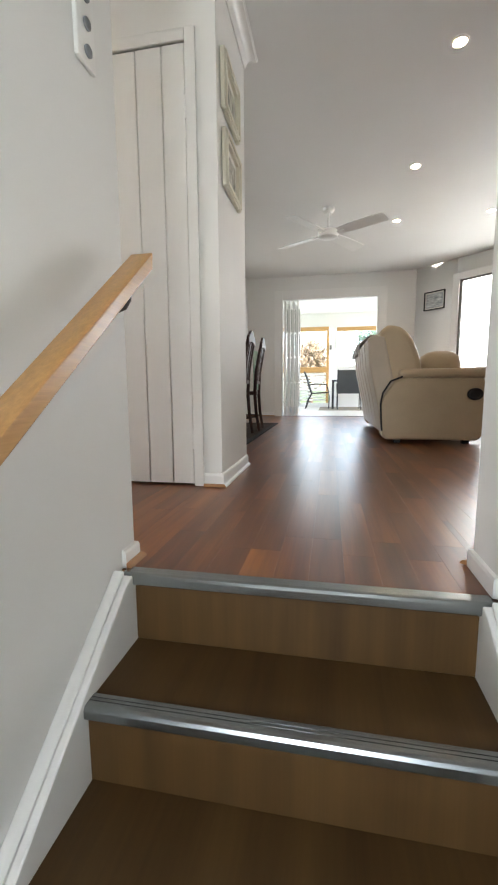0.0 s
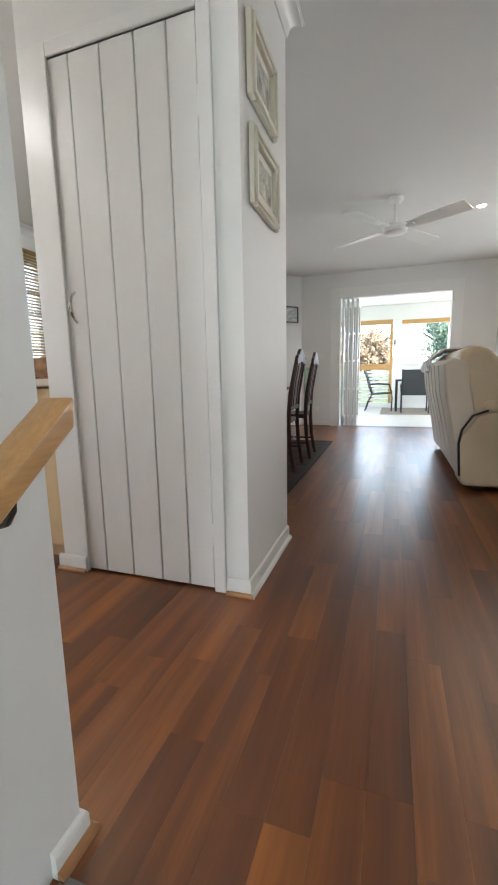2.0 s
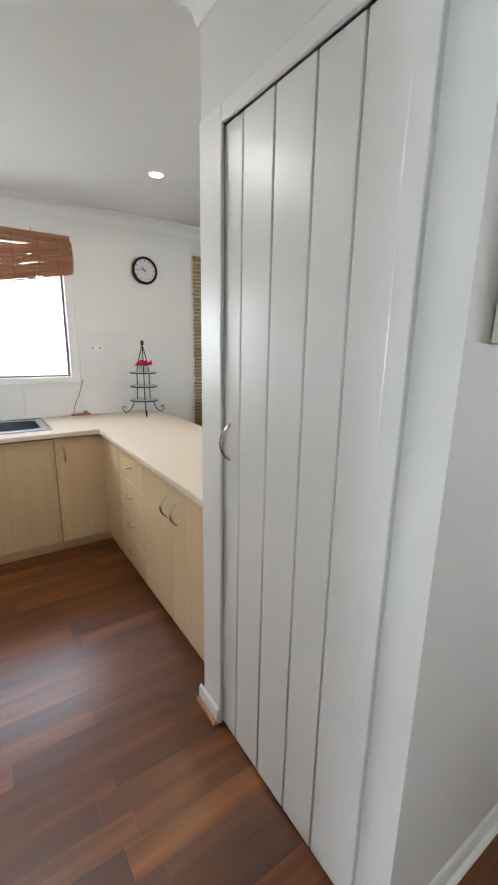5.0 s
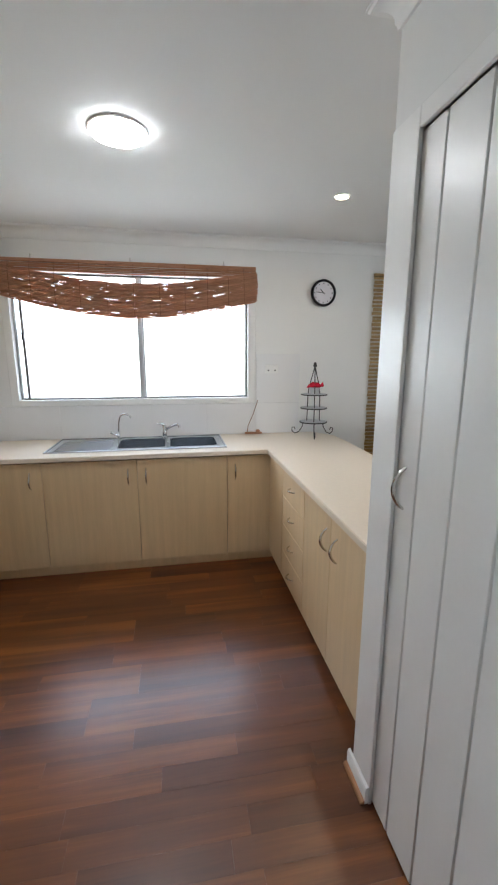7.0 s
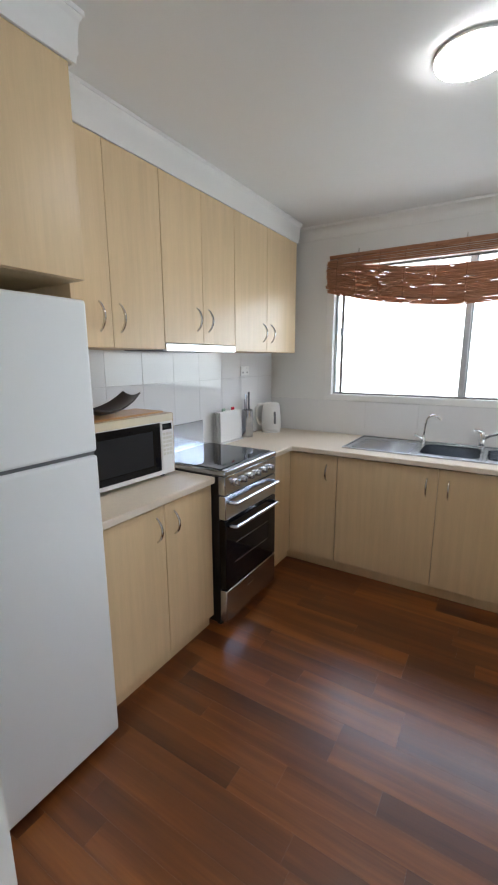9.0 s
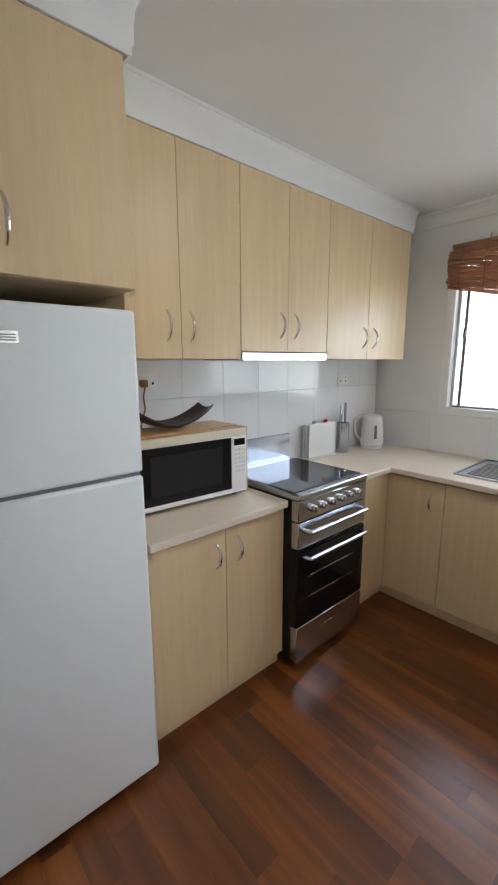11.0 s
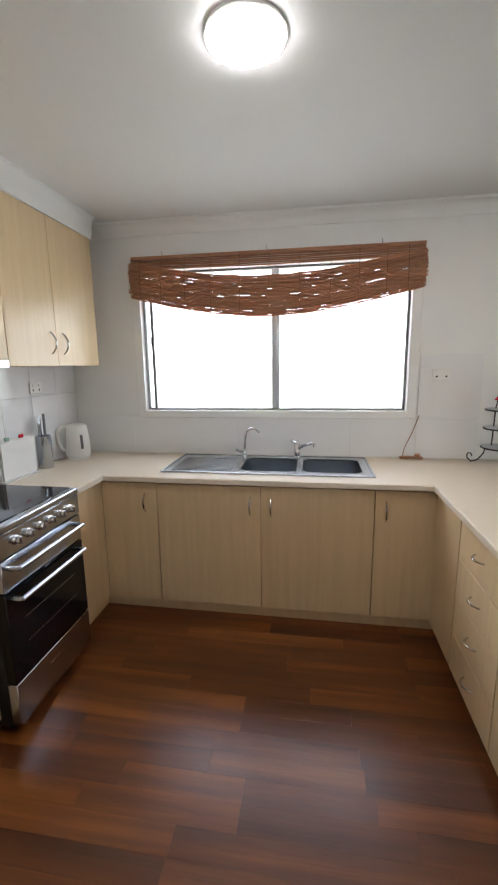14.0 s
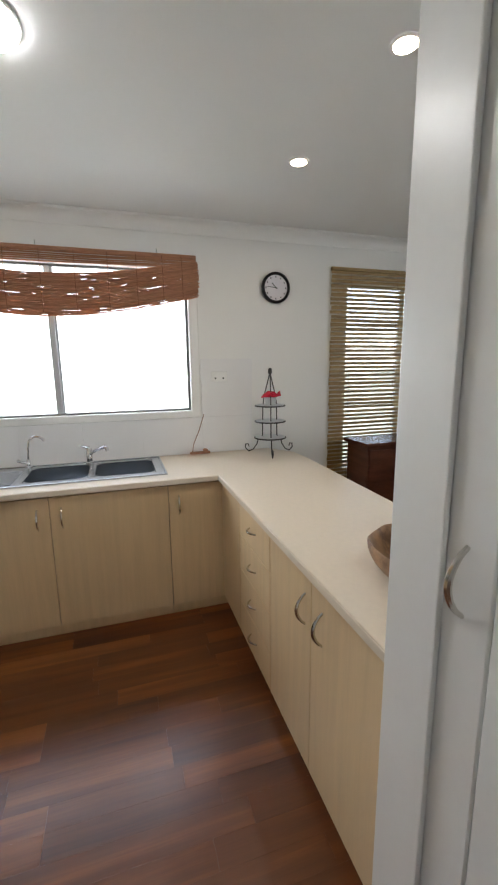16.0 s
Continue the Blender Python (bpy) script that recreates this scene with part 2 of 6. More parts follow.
M_GREEN = pm("green_cloth", (0.10, 0.34, 0.20), 0.85, var=0.3, scale=5, tint=(0.48, 0.58, 0.5), bump=0.3)
M_BOWL = pm("burl_wood", (0.16, 0.075, 0.035), 0.5, var=0.5, scale=16, tint=(0.32, 0.19, 0.10), bump=0.2, bscale=50)
M_DISH = pm("dark_lacquer", (0.028, 0.016, 0.013), 0.36, var=0.2, scale=12)
M_CLOCKFACE = pm("clock_face", (0.70, 0.68, 0.72), 0.5, var=0.03)
M_TIMBER = pm("golden_pine", (0.50, 0.28, 0.10), 0.45, var=0.18, scale=5, stretch=(1, 1, 8), bump=0.05, bscale=30)
M_SUNFLOOR = pm("pale_sunroom_tile", (0.66, 0.63, 0.57), 0.35, var=0.05, scale=3, bump=0.04)
M_SUNRUG = pm("taupe_rug", (0.30, 0.26, 0.20), 0.95, var=0.2, scale=10, bump=0.5, bscale=200)
M_SLING = pm("charcoal_mesh", (0.035, 0.038, 0.042), 0.7, var=0.15, bump=0.3, bscale=300)
M_GRASS = pm("lawn", (0.06, 0.10, 0.025), 0.9, var=0.4, scale=2, bump=0.5, bscale=20)
M_BARK = pm("bark", (0.12, 0.09, 0.065), 0.9, var=0.3, scale=12, bump=0.6, bscale=30)
M_LEAF = pm("leaf_green", (0.07, 0.13, 0.085), 0.55, var=0.4, scale=2.5, tint=(0.13, 0.20, 0.14), bump=0)
M_LEAFBROWN = pm("dry_leaf", (0.20, 0.14, 0.09), 0.6, var=0.35, scale=2.5, tint=(0.27, 0.21, 0.14), bump=0)
M_RUBBER = pm("rubber", (0.02, 0.02, 0.02), 0.8)

# ---- building helpers ----
ORIGIN = {}


def box(bm, x0, x1, y0, y1, z0, z1, bev=0.0, seg=1):
    vs = [bm.verts.new((x, y, z)) for z in (z0, z1) for y in (y0, y1) for x in (x0, x1)]
    fs = [bm.faces.new([vs[i] for i in q]) for q in
          ((0, 2, 3, 1), (4, 5, 7, 6), (0, 1, 5, 4), (2, 6, 7, 3), (0, 4, 6, 2), (1, 3, 7, 5))]
    if bev > 0:
        es = list({e for f in fs for e in f.edges})
        bmesh.ops.bevel(bm, geom=es, offset=bev, segments=seg, affect="EDGES", profile=0.5)
    return bm


def prism(bm, pts, axis, a, b, bev=0.0, seg=1):
    """A closed outline pushed along an axis from a to b. pts: pairs in the two other axes, in order."""
    def v(p, k):
        q = list(p)
        q.insert("xyz".index(axis), k)
        return bm.verts.new(q)
    A, B = [v(p, a) for p in pts], [v(p, b) for p in pts]
    fs = [bm.faces.new(A), bm.faces.new(B[::-1])]
    n = len(pts)
    for i in range(n):
        fs.append(bm.faces.new((A[(i + 1) % n], A[i], B[i], B[(i + 1) % n])))
    bmesh.ops.recalc_face_normals(bm, faces=fs)
    if bev > 0:
        es = list({e for f in fs for e in f.edges})
        bmesh.ops.bevel(bm, geom=es, offset=bev, segments=seg, affect="EDGES", profile=0.5)
    return bm


def tube(bm, path, r, sides=8, closed=False):
    """A round bar along a path; r: one radius or one for each point."""
    P = [Vector(p) for p in path]
    n = len(P)
    rs = r if isinstance(r, (list, tuple)) else [r] * n
    rings = []
    up = Vector((0.123, 0.2, 1)).normalized()
    for i, p in enumerate(P):
        d = (P[(i + 1) % n] - P[i - 1]) if closed else (P[min(i + 1, n - 1)] - P[max(i - 1, 0)])
        d.normalize()
        if abs(d.dot(up)) > 0.95:
            up = Vector((1, 0.1, 0.05)).normalized()
        s = d.cross(up).normalized()
        u = s.cross(d).normalized()
        up = u
        rings.append([bm.verts.new(p + rs[i] * (math.cos(2 * math.pi * k / sides) * s + math.sin(2 * math.pi * k / sides) * u)) for k in range(sides)])
    for i in range(n if closed else n - 1):
        a, b = rings[i], rings[(i + 1) % n]
        for k in range(sides):
            bm.faces.new((a[k], b[k], b[(k + 1) % sides], a[(k + 1) % sides]))
    if not closed:
        bm.faces.new(rings[0])
        bm.faces.new(rings[-1][::-1])
    bmesh.ops.recalc_face_normals(bm, faces=bm.faces[:])
    return bm


def lathe(bm, prof, cx, cy, sides=24, axis="z", base=0.0):
    """Profile of (radius, height) turned round an axis at (cx, cy); for axis x: centre (y, z), heights along x."""
    rings = []
    for r, h in prof:
        ring = []
        for k in range(sides):
            c, s = math.cos(2 * math.pi * k / sides), math.sin(2 * math.pi * k / sides)
            if axis == "z":
                co = (cx + r * c, cy + r * s, base + h)
            elif axis == "x":
                co = (base + h, cx + r * c, cy + r * s)
            else:
                co = (cx + r * c, base + h, cy + r * s)
            ring.append(bm.verts.new(co))
        rings.append(ring)
    for a, b in zip(rings, rings[1:]):
        for k in range(sides):
            bm.faces.new((a[k], a[(k + 1) % sides], b[(k + 1) % sides], b[k]))
    bm.faces.new(rings[0][::-1])
    bm.faces.new(rings[-1])
    bmesh.ops.recalc_face_normals(bm, faces=bm.faces[:])
    return bm


def mesh_of(name, bm, material, smooth=38):
    lim = radians(smooth)
    for e in bm.edges:
        e.smooth = not (len(e.link_faces) == 2 and e.calc_face_angle(0) > lim)
    bm.normal_update()
    for f in bm.faces:   # broad flat panels stay flat between their rounded edges
        f.smooth = not (f.calc_area() > 0.002 and max(abs(c) for c in f.normal) > 0.9999)
    me = bpy.data.meshes.new(name)
    bm.to_mesh(me)
    bm.free()
    me.materials.append(material)
    return me


def thing(name, loc, label, category, group="", kind=""):
    ob = new(name)
    ob.empty_display_size = 0.05
    ob.location = loc
    ORIGIN[ob] = Vector(loc)
    return tagged(ob, label, category, group, kind)


def part(name, bm, material, parent, label=""):
    """One mesh under a thing or a part, modelled in the world and moved to its parent's origin."""
    org = ORIGIN[parent]
    bmesh.ops.translate(bm, vec=-org, verts=bm.verts[:])
    ob = new(name, mesh_of(name, bm, material))
    ob.parent = parent
    ORIGIN[ob] = org
    if label:
        ob["label"] = label
    return ob


def solid(name, bm, material, label, category, kind="", group=""):
    """A thing that is one single mesh."""
    cs = [v.co for v in bm.verts]
    lo = Vector((min(c[i] for c in cs) for i in range(3)))
    hi = Vector((max(c[i] for c in cs) for i in range(3)))
    org = Vector(((lo.x + hi.x) / 2, (lo.y + hi.y) / 2, lo.z))
    bmesh.ops.translate(bm, vec=-org, verts=bm.verts[:])
    ob = new(name, mesh_of(name, bm, material))
    ob.location = org
    ORIGIN[ob] = org
    return tagged(ob, label, category, group, kind)


def B():
    return bmesh.new()


def structure(name, bm, material, label, category):
    return solid(name, bm, material, label, category, kind="structure")


# ---- plan ----
CEIL = 2.525
XW = -3.33          # window wall
YB = -0.31          # stove wall
YF = 7.83           # end wall with the folding door
CX0, CX1 = -1.02, 1.94   # corners of the end wall
XE = 4.2            # outer wall of the living room
SX0, SX1 = -0.07, 0.915   # stair well
YL = 1.09           # top nosing
RISE, GO, NST = 0.195, 0.253, 6
LOW = -RISE * NST

# outer ground, one sheet to the horizon
bm = B()
bmesh.ops.create_grid(bm, x_segments=8, y_segments=8, size=600)
bmesh.ops.translate(bm, vec=(0, 0, -1.6), verts=bm.verts[:])
structure("ground", bm, M_GRASS, "mown green lawn round the house", "lawn")

# walls
T = 0.10


def wall(name, boxes, label="smooth white painted plaster wall", mat=M_WALL):
    bm = B()
    for b in boxes:
        box(bm, *b)
    return structure(name, bm, mat, label, "wall")


KW = (0.203, 2.19, 1.176, 2.24)     # kitchen window opening y0 y1 z0 z1
DW = (3.36, 4.55, 0.62, 2.20)     # dining window opening
wall("wall_west", [(XW - T, XW, -2.6, KW[0], LOW, 2.6), (XW - T, XW, KW[0], KW[1], LOW, KW[2]), (XW - T, XW, KW[0], KW[1], KW[3], 2.6),
                   (XW - T, XW, KW[1], DW[0], LOW, 2.6), (XW - T, XW, DW[0], DW[1], LOW, DW[2]), (XW - T, XW, DW[0], DW[1], DW[3], 2.6),
                   (XW - T, XW, DW[1], 5.52, LOW, 2.6)])
wall("wall_south", [(XW, SX0 - T, YB - T, YB, LOW, 2.6), (SX1 + T, XE, 0.0, 0.1, LOW, 2.6)])
wall("wall_stair_west", [(SX0 - T, SX0, -2.6, 1.185, LOW, CEIL)], "white painted plaster wall beside the stairs")
wall("wall_stair_east", [(SX1, SX1 + T, -2.6, 1.29, LOW, CEIL)], "white painted plaster wall beside the stairs")
wall("wall_stair_south", [(SX0 - T, SX1 + T, -2.7, -2.6, LOW, 0.18), (SX0 - T, SX1 + T, -2.7, -2.6, 1.32, CEIL), (SX0 - T, 0.02, -2.7, -2.6, 0.18, 1.32), (0.86, SX1 + T, -2.7, -2.6, 0.18, 1.32)])
wall("wall_east", [(XE, XE + T, 0.0, 5.57, LOW, 2.6)])
OP = (-0.365, 1.31, 2.12)
wall("wall_north", [(CX0 - 0.03, OP[0], YF, YF + 0.12, LOW, 2.6), (OP[1], CX1 + 0.03, YF, YF + 0.12, LOW, 2.6), (OP[0], OP[1], YF, YF + 0.12, OP[2], 2.6),
                    (OP[0], OP[1], YF, YF + 0.12, LOW, -0.03)])


def slanted(name, x0, y0, x1, y1, pieces):
    """Wall along a slanted line, pieces as s0 s1 z0 z1 along it; thickness away from the room."""
    d = Vector((x1 - x0, y1 - y0, 0))
    ang = math.atan2(d.y, d.x)
    bm = B()
    for s0, s1, z0, z1 in pieces:
        box(bm, s0, s1, 0.0, T, z0, z1)
    bmesh.ops.rotate(bm, cent=(0, 0, 0), matrix=Matrix.Rotation(ang, 3, "Z"), verts=bm.verts[:])
    bmesh.ops.translate(bm, vec=(x0, y0, 0), verts=bm.verts[:])
    return structure(name, bm, M_WALL, "smooth white painted angled wall of the bay", "wall")


LW = (CX0 - XW) * math.sqrt(2)
slanted("wall_north_west", XW, YF + CX0 * -1 + XW, CX0, YF, [(LW - 0.72, LW, LOW, 2.6), (LW - 2.55, LW - 0.72, LOW, 0.78), (LW - 2.55, LW - 0.72, 2.24, 2.6), (0, LW - 2.55, LOW, 2.6)])
LE = (XE - CX1) * math.sqrt(2)
slanted("wall_north_east", CX1, YF, XE, YF - (XE - CX1), [(0, 0.72, LOW, 2.6), (0.72, 2.55, LOW, 0.78), (0.72, 2.55, 2.24, 2.6), (2.55, LE, LOW, 2.6)])

# ceiling, with the slope of the bay left whole
bm = B()
box(bm, XW - T, XE + T, -2.7, YF + 0.12, CEIL, CEIL + 0.1)
structure("ceiling", bm, M_CEIL, "flat white painted plasterboard ceiling", "ceiling")

# pantry block
PX0, PX1, PY0, PY1 = -0.985, -0.042, 2.13, 2.78
DX0, DX1, DZ = -0.872, -0.197, 2.13
for nm, b in (("front_a", (PX0, DX0 - 0.004, PY0, PY0 + 0.07, 0, CEIL)), ("front_b", (DX1 + 0.035, PX1, PY0, PY0 + 0.07, 0, CEIL)), ("head", (DX0 - 0.004, DX1 + 0.035, PY0, PY0 + 0.07, DZ + 0.035, CEIL)),
              ("east", (PX1 - 0.07, PX1, PY0 + 0.07, PY1, 0, CEIL)), ("west", (PX0, PX0 + 0.06, PY0 + 0.07, PY1, 0, CEIL)), ("north", (PX0 + 0.06, PX1 - 0.07, PY1 - 0.06, PY1, 0, CEIL))):
    wall("wall_pantry_" + nm, [b], "white painted wall of the pantry cupboard")


def cornice(name, x0, y0, x1, y1, out, depth=0.075, drop=0.085, z=None, mit=(0, 0)):
    """Plaster cove along a wall top; out: the way into the room."""
    z = CEIL if z is None else z
    prof = [(0, 0), (0, -drop), (0.008, -drop), (0.010, -drop * 0.86)]
    for k in range(7):
        a = k / 6 * math.pi / 2
        prof.append((0.014 + (depth - 0.022) * (1 - math.cos(a)), -drop * 0.80 + drop * 0.62 * math.sin(a)))
    prof += [(depth - 0.004, -drop * 0.10), (depth, -drop * 0.10), (depth, 0)]
    d = Vector((x1 - x0, y1 - y0, 0)).normalized()
    o = Vector((out[0], out[1], 0))
    bm = B()
    A = [bm.verts.new(Vector((x0, y0, z)) + o * p + Vector((0, 0, q)) - d * p * mit[0]) for p, q in prof]
    C = [bm.verts.new(Vector((x1, y1, z)) + o * p + Vector((0, 0, q)) + d * p * mit[1]) for p, q in prof]
    bm.faces.new(A)
    bm.faces.new(C[::-1])
    for i in range(len(prof)):
        j = (i + 1) % len(prof)
        bm.faces.new((A[i], A[j], C[j], C[i]))
    bmesh.ops.recalc_face_normals(bm, faces=bm.faces[:])
    return structure(name, bm, M_GLOSS, "white moulded plaster cornice along the ceiling", "cornice")


FCY = 0.285   # front of the cupboard over the fridge
UCY = 0.018   # front of the wall cupboards
UTOP = 2.385
cornice("trim_cornice_window", XW, YB, XW, 5.5, (1, 0))
cornice("trim_cornice_cupboards", -0.99, UCY, -3.13, UCY, (0, 1), 0.032, CEIL - UTOP, mit=(0, 1))
cornice("trim_cornice_cupboards_end", -3.13, UCY, -3.13, YB, (-1, 0), 0.032, CEIL - UTOP, mit=(1, 0))
cornice("trim_cornice_fridge", -0.17, FCY, -0.99, FCY, (0, 1), 0.032, CEIL - UTOP, mit=(0, 1))
cornice("trim_cornice_fridge_side", -0.99, FCY, -0.99, UCY, (-1, 0), 0.032, CEIL - UTOP, mit=(1, 0))
cornice("trim_cornice_pantry_front", PX0, PY0, PX1, PY0, (0, -1), mit=(1, 1))
cornice("trim_cornice_pantry_side", PX1, PY0, PX1, PY1, (1, 0), mit=(1, 1))
cornice("trim_cornice_pantry_back", PX1, PY1, PX0, PY1, (0, 1), mit=(1, 1))
cornice("trim_cornice_pantry_kitchen", PX0, PY1, PX0, PY0, (-1, 0), mit=(1, 1))


def skirting(name, x0, y0, x1, y1, out, h=0.072, t=0.012, quad=True, mit=(0, 0), bead=None):
    d = Vector((x1 - x0, y1 - y0, 0))
    ln = d.length
    d.normalize()
    o = Vector((out[0], out[1], 0))
    ob = thing(name, ((x0 + x1) / 2, (y0 + y1) / 2, 0), "white painted skirting board with a timber bead", "skirting", kind="structure")

    def sweep(prof, mat, nm):
        bm = B()
        A = [bm.verts.new(Vector((x0, y0, 0)) + o * p + Vector((0, 0, q)) - d * p * mit[0]) for p, q in prof]
        C = [bm.verts.new(Vector((x0, y0, 0)) + d * (ln + p * mit[1]) + o * p + Vector((0, 0, q))) for p, q in prof]
        bm.faces.new(A)
        bm.faces.new(C[::-1])
        for i in range(len(prof)):
            j = (i + 1) % len(prof)
            bm.faces.new((A[i], A[j], C[j], C[i]))
        bmesh.ops.recalc_face_normals(bm, faces=bm.faces[:])
        part(nm, bm, mat, ob)
    sweep([(0, 0.002), (t, 0.002), (t, h * 0.8), (t * 0.75, h * 0.95), (t * 0.3, h), (0, h)], M_GLOSS, "board")
    if quad:
        r = 0.015
        sweep([(t, 0.002)] + [(t + r * math.cos(a * math.pi / 8), 0.002 + r * math.sin(a * math.pi / 8)) for a in range(5)], bead or M_QUAD, "bead")
    return ob


skirting("baseboard_pantry_side", PX1, PY0, PX1, PY1, (1, 0), mit=(1, 0), bead=M_GLOSS)
skirting("baseboard_pantry_front", DX1 + 0.06, PY0, PX1, PY0, (0, -1), mit=(0, 1))
skirting("baseboard_pantry_kitchen", PX0 - 0.012, PY0 - 0.014, DX0 + 0.03, PY0 - 0.014, (0, -1), t=0.012)
skirting("baseboard_north_a", CX0, YF, OP[0] - 0.14, YF, (0, -1))
skirting("baseboard_north_b", OP[1] + 0.14, YF, CX1, YF, (0, -1))
skirting("baseboard_stair_end", SX0 - T, 1.185, SX0, 1.185, (0, 1), h=0.055, mit=(0, 1))
skirting("baseboard_stair_west", SX0, YL + 0.02, SX0, 1.185, (1, 0), h=0.055, mit=(0, 1))
skirting("baseboard_stair_east", SX1, YL + 0.02, SX1, 1.29, (-1, 0), h=0.055, quad=False, mit=(0, 1))
skirting("baseboard_stair_east_end", SX1, 1.29, SX1 + T, 1.29, (0, 1), h=0.055, mit=(1, 0))
skirting("baseboard_west", XW, 2.9, XW, 5.5, (1, 0))
s2 = math.sqrt(0.5)
skirting("baseboard_bay_west", XW, YF - CX0 + XW, CX0, YF, (s2, -s2))
skirting("baseboard_bay_east", CX1, YF, XE, YF - (XE - CX1), (-s2, -s2))

# stairs
stairs = thing("stairs", ((SX0 + SX1) / 2, -0.3, LOW), "straight flight of brown laminate stairs with metal nosings", "stairs", kind="structure")
for k in range(NST):
    y, z = YL - GO * k, -RISE * k
    bm = B()
    if k:
        box(bm, SX0 + 0.016, SX1 - 0.016, y - 0.006, y + GO + 0.010, z - 0.03, z - 0.001, 0.002)
        part("tread", bm, M_STAIR, stairs)
        bm = B()
    box(bm, SX0 + 0.016, SX1 - 0.016, y, y + 0.016, z - RISE, z - 0.031, 0.001)
    part("riser", bm, M_STAIR, stairs)
    bm = B()
    pts = [(y + 0.030, z + 0.0035), (y - 0.004, z + 0.0035), (y - 0.012, z + 0.001), (y - 0.016, z - 0.006), (y - 0.016, z - 0.026), (y - 0.012, z - 0.03), (y - 0.0005, z - 0.03), (y - 0.0005, z - 0.0005), (y + 0.030, z - 0.0005)]
    if k == 0:
        pts = [(a, b + 0.001) for a, b in pts]
    prism(bm, pts, "x", SX0 + 0.017, SX1 - 0.017)
    nose = part("nosing", bm, M_ALU, stairs, "ribbed aluminium stair nosing")
    for g in range(2):
        bm = B()
        box(bm, SX0 + 0.02, SX1 - 0.02, y + 0.008 + g * 0.010, y + 0.011 + g * 0.010, z + 0.0037, z + 0.0046)
        part("rib", bm, M_ALU, nose)
for side, xa, xb in (("west", SX0, -0.022), ("east", 0.87, SX1)):
    bm = B()
    yb = YL - GO * NST - 0.1

    def pitch(y, up):
        return -RISE / GO * (YL - y) + up
    prism(bm, [(YL - 0.02, 0.0), (YL + 0.03, -0.02), (YL + 0.03, -0.25), (yb, pitch(yb, -0.28)), (yb, pitch(yb, 0.028)), (YL - 0.05, pitch(YL - 0.05, 0.028))], "x", xa, xb, 0.003)
    part("stringer", bm, M_GLOSS, stairs, "white painted stair stringer")
    bm = B()
    xi = xa if side == "west" else xb - 0.032
    prism(bm, [(YL - 0.03, pitch(YL - 0.03, 0.043)), (YL - 0.03, pitch(YL - 0.03, 0.029)), (yb, pitch(yb, 0.029)), (yb, pitch(yb, 0.043))], "x", xi, xi + 0.032, 0.004, 2)
    part("moulding", bm, M_GLOSS, stairs)
bm = B()
box(bm, SX0, SX1, -2.6, YL - GO * (NST - 1), LOW - 0.1, LOW)
structure("floor_lower", bm, M_STAIR, "brown laminate floor below the stairs", "floor")

# handrail
rail = thing("handrail", (0.0, 0.6, 0.0), "flat golden timber handrail fixed to the wall", "handrail")
bm = B()
sl = 0.757


def railz(y):
    return 0.871 + sl * (y - 1.145)


prism(bm, [(1.145, railz(1.145)), (1.141, railz(1.145) - 0.044), (-1.0, railz(-1.0) - 0.044), (-1.0, railz(-1.0))], "x", -0.022, 0.042, 0.004, 2)
part("rail", bm, M_RAIL, rail)
for yb in (1.04, 0.2, -0.7):
    bm = B()
    zb = railz(yb) - 0.044
    tube(bm, [(SX0, yb, zb - 0.04), (-0.01, yb, zb - 0.042), (0.008, yb, zb - 0.036), (0.02, yb, zb - 0.018), (0.022, yb, zb + 0.002)], 0.006)
    lathe(bm, [(0.024, 0.0), (0.024, 0.005), (0.01, 0.008)], yb, zb - 0.04, 16, "x", SX0)
    part("bracket", bm, M_PEWTER, rail, "curved dark pewter bracket")

# wall switch by the stairs
sw = thing("wall_switch", (SX0, 1.04, 1.28), "white four-gang light switch plate", "light switch")
bm = B()
box(bm, SX0, SX0 + 0.012, 1.005, 1.08, 1.258, 1.433, 0.004, 2)
part("plate", bm, M_WHITEPL, sw)
for z in (1.288, 1.345, 1.403):
    bm = B()
    lathe(bm, [(0.013, 0.0), (0.013, 0.005), (0.008, 0.008)], 1.043, z, 14, "x", SX0 + 0.012)
    part("rocker", bm, M_GREY, sw)

# pantry door
pd = thing("pantry_door", ((DX0 + DX1) / 2, PY0, 0), "closed white tongue-and-groove pantry door", "door")
cuts = [DX0, -0.742, -0.597, -0.447, -0.313, DX1]
for x0, x1 in zip(cuts, cuts[1:]):
    bm = B()
    bw = x1 - x0
    prism(bm, [(x0 + 0.0006, PY0 + 0.04), (x0 + 0.0003, PY0 + 0.0065), (x0 + 0.005, PY0 + 0.002), (x0 + bw - 0.005, PY0 + 0.002), (x0 + bw - 0.0003, PY0 + 0.0065), (x0 + bw - 0.0006, PY0 + 0.04)], "z", 0.012, DZ)
    part("board", bm, M_GLOSS, pd)


def pull(bm, p, axis, out, length=0.11, r=0.006, deep=0.032):
    """A bowed bar handle centred at p along an axis, standing out."""
    ax = Vector((1, 0, 0)) if axis == "x" else Vector((0, 1, 0)) if axis == "y" else Vector((0, 0, 1))
    o = Vector(out)
    pts = [Vector(p) + ax * (length * (k / 10 - 0.5)) + o * deep * math.sin(math.pi * k / 10) ** 0.75 for k in range(11)]
    return tube(bm, pts, [r * (0.75 + 0.4 * math.sin(math.pi * k / 10)) for k in range(11)], 8)


